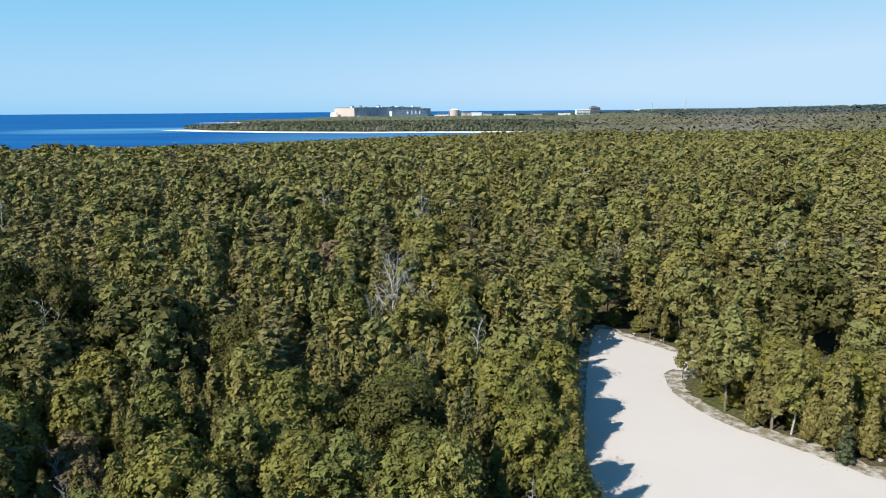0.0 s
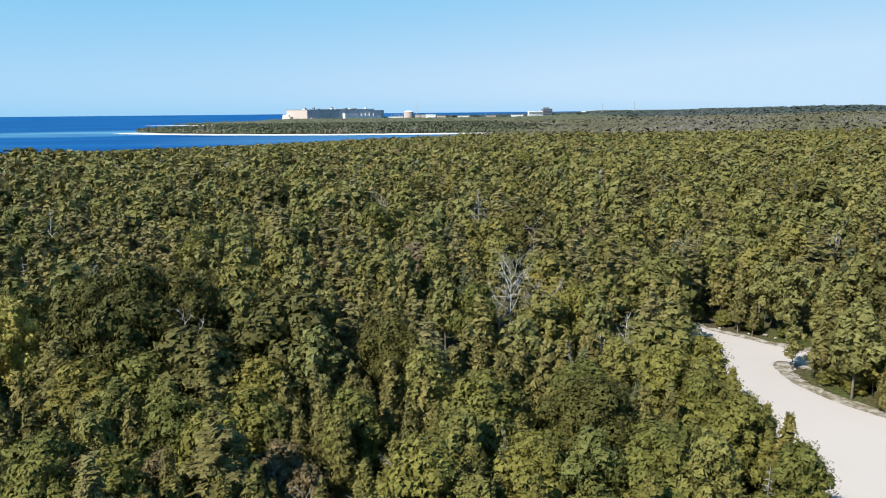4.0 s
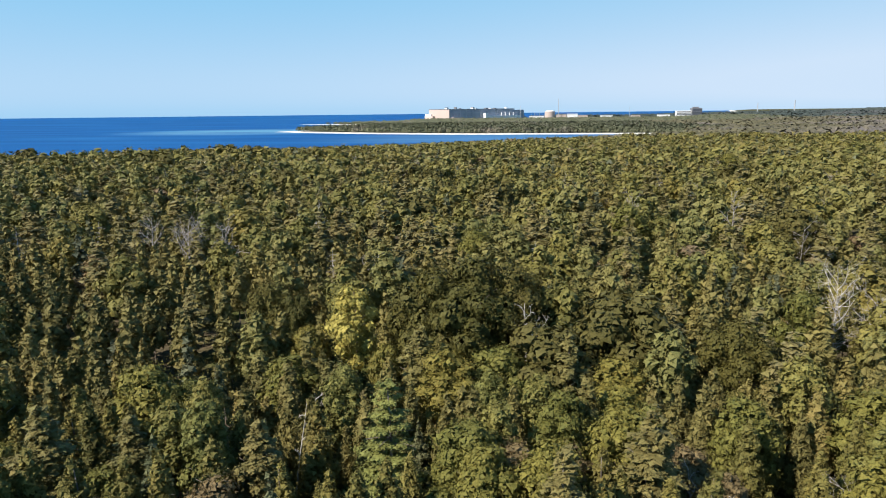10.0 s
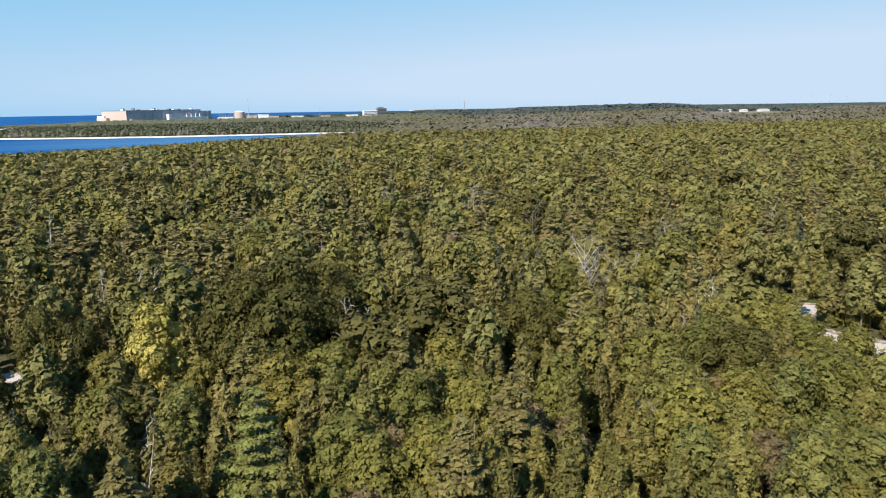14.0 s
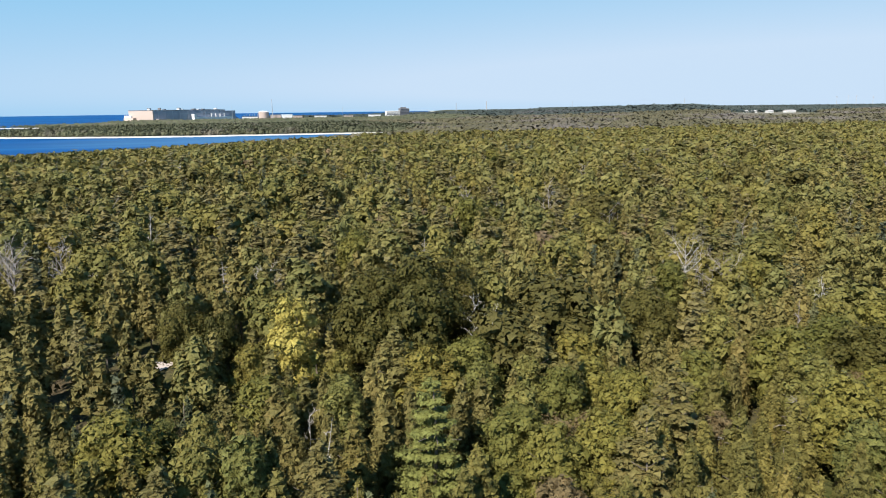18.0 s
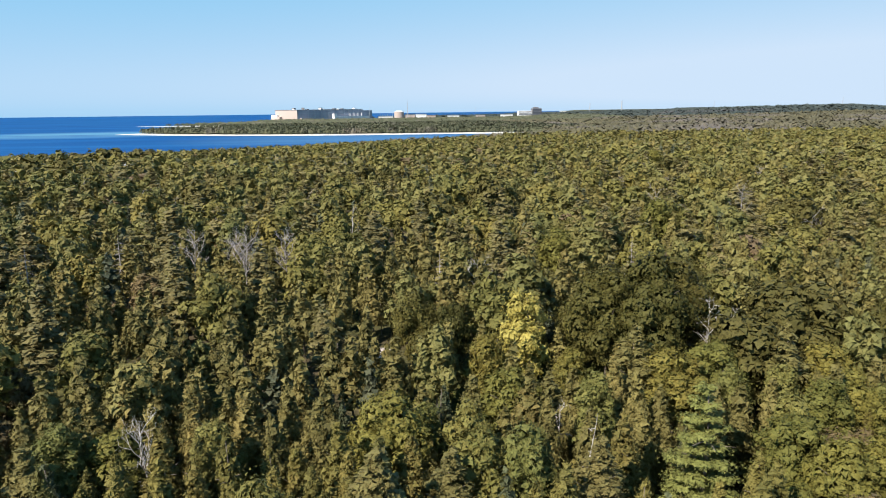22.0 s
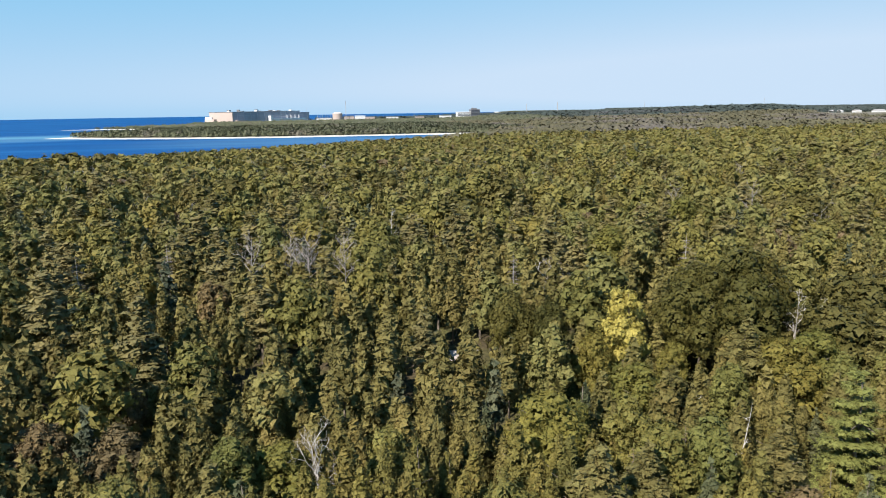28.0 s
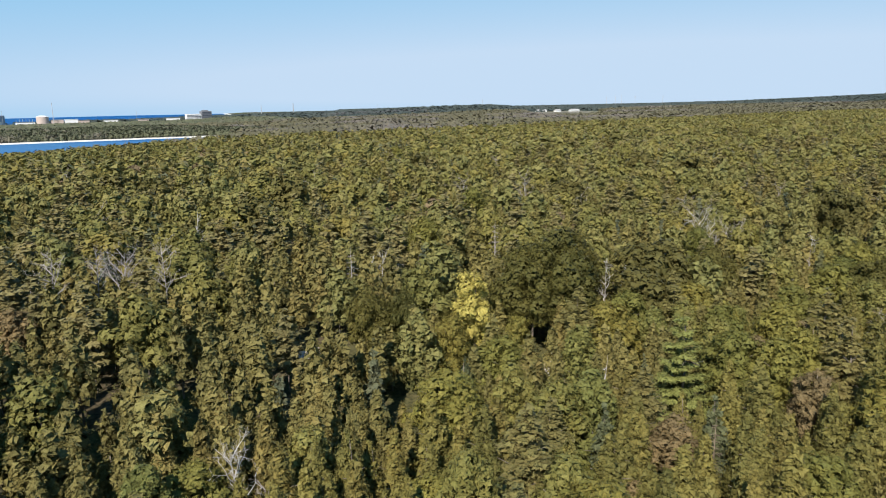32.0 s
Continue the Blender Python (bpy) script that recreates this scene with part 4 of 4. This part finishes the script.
# the woods behind, joined
def joined_wood(name, x, y, kinds, tall, lod, label, seed, counts, sizes, wide=1.0, trunks=False, low=None):
    """Many trees of all kinds in one mesh: leaf sprays per tree of each kind, and their size."""
    rng = np.random.default_rng(seed)
    z = ground_z(x, y)
    drift = field(x, y, 45, seed + 1)
    vs, fs, ts, base = [], [], [], 0
    for k, kind in enumerate(ORDER):
        for variant in range(5):
            sel = np.flatnonzero((kinds == k) & (np.arange(len(x)) % 5 == variant))
            if not len(sel):
                continue
            V, F = foliage(kind, 900 + 10 * variant + k, lod, TALL[k], counts[k], sizes, (0.08, 0.26, 0.50)[lod] if low is None else low)
            if trunks:
                tv, tf = tube([(0, 0, 0), (0, 0, TALL[k] * 0.7)], [0.14, 0.06], 3)
                F = np.concatenate([F, np.concatenate([tf + len(V), np.full((len(tf), 1), 2)], 1)])
                V = np.concatenate([V, tv])
            s = tall[sel] / TALL[k]
            w = s * rng.uniform(0.95, 1.2, len(sel)) * wide
            a = rng.uniform(0, 6.283, len(sel))
            c, d = np.cos(a)[:, None], np.sin(a)[:, None]
            W = np.stack([(V[:, 0] * c - V[:, 1] * d) * w[:, None] + x[sel][:, None],
                          (V[:, 0] * d + V[:, 1] * c) * w[:, None] + y[sel][:, None],
                          V[:, 2] * s[:, None] + z[sel][:, None]], 2)
            n = len(sel)
            G = (F[None, :, :3] + (np.arange(n) * len(V))[:, None, None]).reshape(-1, 3) + base
            vs.append(W.reshape(-1, 3))
            slot = np.array([k, k + len(ORDER), 2 * len(ORDER)])[F[:, 3]]
            fs.append(np.concatenate([G, np.tile(slot, n)[:, None]], 1))
            ts.append(np.repeat(np.clip(0.75 * rng.beta(0.8, 0.8, n) + 0.4 * drift[sel] - 0.07, 0, 1), len(V)))
            base += n * len(V)
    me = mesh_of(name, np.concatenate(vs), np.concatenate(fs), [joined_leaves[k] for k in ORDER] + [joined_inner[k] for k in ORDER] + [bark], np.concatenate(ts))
    return tagged(new(name, me), label, "forest", kind="stuff")


def in_view(x, y):
    """The part of the plan that lies ahead of the flight line."""
    def bearing(x0):
        return np.degrees(np.arctan2(x - x0, y))
    return ((bearing(-70) > -42) | (bearing(-125) > -30)) & ((bearing(-152) < 69) | (bearing(4) < 36))


def wood_zone(name, label, area, step, seed, lod, counts, sizes, snug, stretch=1.0, wide=1.0, trunks=False, low=None):
    rng = np.random.default_rng(seed)
    x, y = scatter(*area, step, seed)
    ok = may_grow(x, y) & in_view(x, y)
    x, y = x[ok], y[ok]
    kinds = species(x, y, rng)
    tall = TALL[kinds] * rng.uniform(0.62, 1.32, len(x)) * stretch
    tall = np.minimum(tall, np.where(y > 480, np.where(x > 40, 14.5, 12.4), 40.0))
    keep = thin(x, y, kinds, tall * wide, snug)
    return joined_wood(name, x[keep], y[keep], kinds[keep], tall[keep], lod, label, seed + 10, counts, sizes, wide, trunks, low)


if len(behind[0]):
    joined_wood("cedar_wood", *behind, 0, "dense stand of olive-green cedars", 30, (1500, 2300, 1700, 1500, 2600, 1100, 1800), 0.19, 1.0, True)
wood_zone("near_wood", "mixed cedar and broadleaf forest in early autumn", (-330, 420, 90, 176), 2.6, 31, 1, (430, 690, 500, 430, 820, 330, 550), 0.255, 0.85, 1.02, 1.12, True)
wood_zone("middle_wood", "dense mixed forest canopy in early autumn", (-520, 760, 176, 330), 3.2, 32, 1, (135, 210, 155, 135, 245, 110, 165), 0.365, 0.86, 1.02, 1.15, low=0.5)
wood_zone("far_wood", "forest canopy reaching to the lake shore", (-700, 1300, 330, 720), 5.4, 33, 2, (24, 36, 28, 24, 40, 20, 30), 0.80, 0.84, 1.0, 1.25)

# the woods under and behind the flight line
rng = np.random.default_rng(51)
x, y = scatter(-250, 120, -60, 36.0, 4.2, 52)
ok = may_grow(x, y)
x, y = x[ok], y[ok]
kinds = species(x, y, rng)
tall = TALL[kinds] * rng.uniform(0.72, 1.2, len(x))
keep = thin(x, y, kinds, tall * 1.15, 0.9)
joined_wood("lower_wood", x[keep], y[keep], kinds[keep], tall[keep], 2, "mixed forest under the flight line", 53, (80, 130, 90, 80, 150, 70, 100), 0.5, 1.15)
x, y = scatter(-210, 84, 36.5, 43.6, 2.8, 54)
ok = may_grow(x, y, 1.5)
x, y = x[ok], y[ok]
kinds = species(x, y, rng)
tall = TALL[kinds] * rng.uniform(0.66, 1.1, len(x))
keep = thin(x, y, kinds, tall * 1.1, 0.88)
joined_wood("foremost_wood", x[keep], y[keep], kinds[keep], tall[keep], 1, "mixed cedars and maples below the flight line", 55, (560, 900, 640, 560, 1050, 420, 700), 0.215, 1.1)


def bare_stand():
    """Grey leafless trees scattered through the woods, joined."""
    rng = np.random.default_rng(61)
    x, y = scatter(-260, 300, 118, 420, 21, 62)
    ok = may_grow(x, y) & in_view(x, y) & (rng.uniform(size=len(x)) < 0.16)
    pieces = []
    protos = [stack([t] + [piece for pair in l for piece in pair]) for t, l in (branchwork(200 + i, 14.0, 4.2, 0.7, 2, 7) for i in range(5))]
    for i, (px, py, pz) in enumerate(zip(x[ok], y[ok], ground_z(x[ok], y[ok]))):
        V, F = protos[i % 5]
        pieces.append((V * (1, 1, rng.uniform(0.85, 1.08)) @ turn_z(rng.uniform(0, 6.3)).T + (px, py, pz), F))
    return tagged(new("bare_wood", mesh_of("bare_wood", *stack(pieces), dead_wood)), "scattered grey leafless trees among the forest", "bare trees", kind="stuff")


bare_stand()


def crown_heaps(name, x, y, height, radius, label, seed, mats):
    """Distant tree tops as small uneven domes, joined."""
    rng = np.random.default_rng(seed)
    z, n = ground_z(x, y), len(x)
    d = rng.normal(size=(17, 3))
    d[:, 2] = np.abs(d[:, 2]) + 0.1
    d /= np.linalg.norm(d, axis=1, keepdims=True)
    nrm = d * 0.4 + (0, -0.15, 0.75) + rng.normal(0, 0.2, d.shape)
    nrm /= np.linalg.norm(nrm, axis=1, keepdims=True)
    V0, F0 = sprays(d * (0.72, 0.72, 0.80) + (0, 0, 0.12), nrm, 0.43, rng)
    jit = rng.uniform(0.75, 1.25, (n, len(V0), 3))
    r, h = radius * rng.uniform(0.7, 1.3, n), height * rng.uniform(0.75, 1.2, n)
    W = V0[None] * jit * np.stack([r, r, h], 1)[:, None] + np.stack([x, y, z], 1)[:, None]
    G = (F0[None] + (np.arange(n) * len(V0))[:, None, None]).reshape(-1, 3)
    drift = field(x, y, 260, seed + 1)
    pick = np.where(rng.uniform(size=n) < drift, 0, 1)
    G = np.concatenate([G, np.repeat(pick, len(F0))[:, None]], 1)
    tone = np.repeat(np.clip(0.6 * rng.uniform(size=n) + 0.4 * drift, 0, 1), len(V0))
    return tagged(new(name, mesh_of(name, W.reshape(-1, 3), G, mats, tone)), label, "forest", kind="stuff")


def hazed_leaves(name, greens, greys, start, scale):
    """Far woods: green, with drifts of grey-brown leafless trees; the haze of distance is put into the colours."""
    m, n, l, b = material(name, 0.8, 0.1)
    p = place(n)
    a = n.new("ShaderNodeAttribute")
    a.attribute_name = "tone"
    green = ramp(n, l, a.outputs["Fac"], ((0.0, greens[0]), (1.0, greens[1])))
    grey = ramp(n, l, a.outputs["Fac"], ((0.0, greys[0]), (1.0, greys[1])))
    f = ramp(n, l, noise_fac(n, l, scale, 5, p, 0.6), ((start, (0, 0, 0)), (start + 0.12, (0.85, 0.85, 0.85))))
    l.new(mixed(n, l, f, green, grey), b.inputs["Base Color"])
    return m


# leaf colours greyed and blued to stand in for haze, bluest on the hills
distant = hazed_leaves("hazed_distant_leaves", ((0.082, 0.077, 0.047), (0.124, 0.113, 0.067)), ((0.118, 0.105, 0.098), (0.155, 0.136, 0.127)), 0.50, 0.0042)
point_leaves = hazed_leaves("point_wood_leaves", ((0.058, 0.066, 0.040), (0.120, 0.125, 0.075)), ((0.100, 0.092, 0.075), (0.150, 0.132, 0.105)), 0.53, 0.02)
hill_leaves = hazed_leaves("hazed_hill_leaves", ((0.038, 0.050, 0.046), (0.066, 0.078, 0.068)), ((0.080, 0.080, 0.084), (0.118, 0.112, 0.112)), 0.58, 0.0016)
FIELDS = [((690, 1140), (95, 45), 0.0), ((1352, 1580), (120, 480), radians(-42))]   # middle, half sizes, turn


def off_fields(x, y):
    ok = np.ones(np.shape(x), bool)
    for (fx, fy), (a, b), w in FIELDS:
        u, v = (x - fx) * math.cos(w) + (y - fy) * math.sin(w), (y - fy) * math.cos(w) - (x - fx) * math.sin(w)
        ok &= (u / a) ** 2 + (v / b) ** 2 > 1
    return ok


SITE = [(-400, 560, 2405, 2560), (-410, 40, 2405, 2780)]
x, y = scatter(-650, 320, 1150, 1800, 6.4, 29)
ok = (inland(x, y) > 34) & (x < 300 - 0.2 * (y - 1150)) & (y < 1650)
crown_heaps("point_wood", x[ok], y[ok], 9.5, 4.6, "dark green woods on the low point behind the beach", 45, [point_leaves, point_leaves])
x, y = scatter(-650, 2600, 720, 1650, 12.0, 25)
ok = (inland(x, y) > 32) & ~((y > 1150) & (x < 300 - 0.2 * (y - 1150))) & in_view(x, y) & off_fields(x, y)
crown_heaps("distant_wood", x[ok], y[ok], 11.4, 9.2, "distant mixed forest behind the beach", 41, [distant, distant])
x, y = scatter(-700, 620, 1650, 2420, 15, 30)
ok = (inland(x, y) > 26) & in_view(x, y)
crown_heaps("shore_wood", x[ok], y[ok], 8.0, 9.0, "low woods between the point and the plant", 46, [point_leaves, point_leaves])
x, y = scatter(-800, 5000, 1650, 4950, 32, 26)
ok = (inland(x, y) > 35) & in_view(x, y) & off_fields(x, y) & (np.hypot(x, y) < np.where(np.arctan2(x, y) < radians(24), 3100, 5000)) & ~((x < 600) & (y < 2560))
for x0, x1, y0, y1 in SITE:
    ok &= ~((x > x0) & (x < x1) & (y > y0) & (y < y1))
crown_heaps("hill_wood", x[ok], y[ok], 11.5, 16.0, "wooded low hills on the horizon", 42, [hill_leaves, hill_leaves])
# forest round and behind the flight line
x, y = scatter(-520, 520, -420, 700, 10.5, 27)
ok = (inland(x, y) > 20) & ~((y > 40) & in_view(x, y)) & may_grow(x, y) & ~((np.abs(x + 65) < 185) & (y > -60))
crown_heaps("surrounding_wood", x[ok], y[ok], 11.0, 5.8, "forest going on on all sides", 43, [joined_leaves["cedar"], joined_leaves["maple"]])
x, y = scatter(-1300, 1300, -1300, 700, 34, 28)
ok = (inland(x, y) > 30) & ~((y > 40) & in_view(x, y)) & ((np.abs(x) > 520) | (y < -420))
crown_heaps("outer_wood", x[ok], y[ok], 11.0, 20.0, "forest stretching away from the shore", 44, [joined_leaves["cedar"], joined_leaves["maple"]])


# ---------------------------------------------------------------- the far plant
def box(bm, x0, x1, y0, y1, z0, z1, bevel=0.0):
    g = bmesh.ops.create_cube(bm, size=1, matrix=Matrix.Translation(((x0 + x1) / 2, (y0 + y1) / 2, (z0 + z1) / 2)) @ Matrix.Diagonal((x1 - x0, y1 - y0, z1 - z0, 1)))
    if bevel:
        bmesh.ops.bevel(bm, geom=list({e for v in g["verts"] for e in v.link_edges}), offset=bevel, segments=1, affect="EDGES")


def boxed(name, mat, parent, *size, label="", bevel=0.0):
    bm = bmesh.new()
    box(bm, *size, bevel)
    return part(name, bm, mat, parent, label)


def cylinder(name, mat, parent, x, y, z0, z1, r0, r1, sides=20, label=""):
    bm = bmesh.new()
    bmesh.ops.create_cone(bm, cap_ends=True, segments=sides, radius1=r0, radius2=r1, depth=z1 - z0, matrix=Matrix.Translation((x, y, (z0 + z1) / 2)))
    return part(name, bm, mat, parent, label)


beige = plain_material("sunlit_beige_cladding", (0.42, 0.345, 0.31), 0.7, 0.06, 0.02)
slate = plain_material("slate_grey_cladding", (0.34, 0.355, 0.41), 0.6, 0.12, 0.05)
white_paint = plain_material("white_painted_metal", (0.68, 0.68, 0.68), 0.5, 0.05, 0.05)
roof_grey = plain_material("grey_roof", (0.14, 0.145, 0.16), 0.8, 0.1, 0.05)
pilaster_grey = plain_material("grey_cladding_strip", (0.42, 0.435, 0.48), 0.7, 0.1, 0.05)
dark_glass = plain_material("dark_window_band", (0.05, 0.06, 0.08), 0.2, 0.2, 0.1)
steel = plain_material("grey_steel", (0.35, 0.36, 0.38), 0.5, 0.1, 0.2)

GZ = 1.5
# the station stands corner on: its own x runs along the hall, y across it
station = tagged(new("power_station"), "long slate-grey power station with a beige end wall", "power station")
station.matrix_basis = pose(-302, 2440, 0, 0, 0, 45)
turbine = boxed("turbine_hall", slate, station, 0, 310, 0, 112, GZ, 37.0, label="long slate-grey hall")
boxed("end_wall", beige, station, -4, -0.1, -0.5, 113, GZ, 37.6, label="beige clad end wall")
boxed("end_annex", beige, station, -16, -4.2, 78, 124, GZ, 15.0, label="low pale annex")
boxed("end_annex", white_paint, station, -10, -4.2, 96, 128, 15.1, 22.0)
boxed("lower_wing", slate, station, 310.2, 362, 2, 105, GZ, 33.5)
boxed("roof_edge", roof_grey, turbine, -5, 311, -1, 114, 37.7, 38.9)
for i, (px, w, h) in enumerate(((4, 5, 3.5), (18, 7, 6.0), (34, 5, 2.5), (46, 3, 7.0), (66, 8, 2), (92, 7, 2.5), (124, 10, 4), (140, 6, 6.5), (168, 7, 2.5), (188, 10, 3.5), (226, 5, 2), (262, 8, 2.5), (290, 5, 4))):
    boxed("roof_vent", roof_grey if i % 2 else white_paint, station, px, px + w, 22 + 17 * (i % 3), 34 + 17 * (i % 3), 38.9, 38.9 + h)
boxed("front_annex", white_paint, station, 152, 164, -16, -0.1, GZ, 24.0, label="white stair tower")
boxed("front_annex", white_paint, station, 164.2, 330, -14, -0.1, GZ, 13.5, label="low white annex")
boxed("front_annex", beige, station, 6, 50, -12, -0.1, GZ, 11.0, label="low pale annex")
for px in (16, 44, 74, 104, 136, 214, 236, 258, 286):
    boxed("wall_pilaster", pilaster_grey, turbine, px, px + 2.6, -1.2, -0.1, GZ, 36.5)
for z in (12.0, 26.0):
    boxed("cladding_joint", pilaster_grey, turbine, 0.5, 309.5, -0.5, -0.12, z, z + 0.9)
for px in (238, 258, 278, 298):
    cylinder("exhaust_stack", white_paint, station, px, -7, 13.6, 25.0, 1.6, 1.3, 12, "slim white exhaust stack")
for px in (372, 386, 400, 414, 428, 442):
    cylinder("transformer_post", steel, station, px, -30, GZ, 20.0, 0.9, 0.7, 8)

dome = tagged(new("reactor_dome"), "pale round building with a low dome", "dome building")
cylinder("drum", beige, dome, 40, 2460, GZ, 28.0, 17, 17, 28)
cylinder("cap", white_paint, dome, 40, 2460, 28.1, 32.0, 17, 8, 28)
hall = tagged(new("service_hall"), "long low pale service building", "industrial hall")
boxed("wall", beige, hall, 62, 96, 2455, 2480, GZ, 18.0)
boxed("roof", roof_grey, hall, 61, 97, 2454, 2481, 18.1, 19.4)
mast = tagged(new("tall_mast"), "tall thin grey mast", "mast")
cylinder("pole", steel, mast, 68, 2445, GZ, 70, 1.2, 0.6, 8)
shed = tagged(new("white_shed"), "low white shed with a flat roof", "shed")
boxed("wall", white_paint, shed, 98, 132, 2430, 2450, GZ, 18.5)
boxed("roof", white_paint, shed, 97, 133, 2429, 2451, 18.6, 19.6)
for i, (px, py, w, h) in enumerate(((-30, 2470, 50, 13), (140, 2480, 30, 14.5), (215, 2490, 40, 13), (320, 2500, 30, 12.5), (405, 2480, 40, 14))):
    low_hall = tagged(new("low_building"), "low pale industrial building seen far off", "building", "low buildings of the plant")
    boxed("wall", beige if i % 2 else white_paint, low_hall, px, px + w, py, py + 20, GZ, h)
    boxed("roof", roof_grey, low_hall, px - 1, px + w + 1, py - 1, py + 21, h + 0.1, h + 1)
tower = tagged(new("office_block"), "white office block with dark window bands and a taller tower", "office building")
wing = boxed("wing", white_paint, tower, 458, 506, 2440, 2465, GZ, 26.0, label="long white wing")
for z in (12.5, 17.0, 21.5):
    boxed("window_band", dark_glass, wing, 459, 505, 2439.2, 2439.9, z, z + 1.8)
high = boxed("tower", roof_grey, tower, 508, 540, 2440, 2470, GZ, 34.0, label="grey tower block")
for z in (14.0, 19.0, 24.0, 29.0):
    boxed("window_band", dark_glass, high, 509, 539, 2439.2, 2439.9, z, z + 2.4)
boxed("roof_house", roof_grey, tower, 512, 530, 2445, 2460, 34.1, 38.0)
cylinder("aerial", steel, tower, 516, 2450, 38.1, 44.0, 0.5, 0.3, 6)
for i, (mx, my, top, r) in enumerate(((832, 2440, 56, 2.2), (735, 2500, 50, 1.6), (-60, 2530, 48, 0.6), (310, 2480, 40, 0.6), (1290, 2650, 52, 0.8), (1490, 2180, 58, 0.8))):
    m = tagged(new("radio_mast"), "slender grey mast rising over the trees", "mast", "masts on the horizon")
    cylinder("pole", steel, m, mx, my, float(ground_z([mx], [my])[0]) - 0.5, top, r, r * 0.6, 6)
pale_roof = plain_material("pale_metal_roof", (0.42, 0.40, 0.39), 0.5, 0.1, 0.1)
for i, (fx, fy, w) in enumerate(((1535, 1912, 40), (1586, 1872, 20), (1626, 1838, 36))):
    barn = tagged(new("farm_building"), "long pale farm building at the far field", "farm building", "far farm buildings")
    gz = float(ground_z([fx], [fy])[0])
    boxed("wall", white_paint, barn, fx, fx + w, fy, fy + 18, gz - 0.5, gz + 6)
    bm = bmesh.new()
    ends = [[bm.verts.new((px, fy + dy, gz + dz)) for dy, dz in ((-1, 6.05), (19, 6.05), (9, 10.0))] for px in (fx - 1, fx + w + 1)]
    for side in ends:
        bm.faces.new(side)
    for j in range(3):
        bm.faces.new((ends[0][j], ends[0][(j + 1) % 3], ends[1][(j + 1) % 3], ends[1][j]))
    part("roof", bm, pale_roof, barn, "pale metal gable roof")
dull_field = plain_material("brown_stubble_field", (0.15, 0.135, 0.095), 0.95, 0.25, 0.03)
pale_field = plain_material("pale_dry_field", (0.34, 0.30, 0.26), 0.95, 0.25, 0.03)
for (fx, fy), (a, b), turned in FIELDS:
    ring = np.array([(fx + a * math.cos(w) * math.cos(turned) - b * math.sin(w) * math.sin(turned), fy + a * math.cos(w) * math.sin(turned) + b * math.sin(w) * math.cos(turned)) for w in np.linspace(0, 2 * math.pi, 28, endpoint=False)])
    tagged(flat_patch(ring, dull_field if turned else pale_field, "field", 1.5), "pale dry open field in the forest", "field", kind="structure")
for az, far, top in ((46.0, 4100, 66), (46.7, 4200, 69), (47.2, 4300, 71), (48.2, 4200, 65), (50.3, 4300, 66)):
    px, py = -75 + far * math.sin(radians(az)), far * math.cos(radians(az))
    pylon = tagged(new("power_pylon"), "tall grey steel pylon on the far ridge", "pylon", "pylons on the far ridge")
    gz = float(ground_z([px], [py])[0])
    cylinder("mast", steel, pylon, px, py, gz - 1, top, 1.5, 0.5, 4)
    for z in (top - 12, top - 6):
        boxed("cross_arm", steel, pylon, px - 6, px + 6, py - 0.6, py + 0.6, z, z + 0.9)
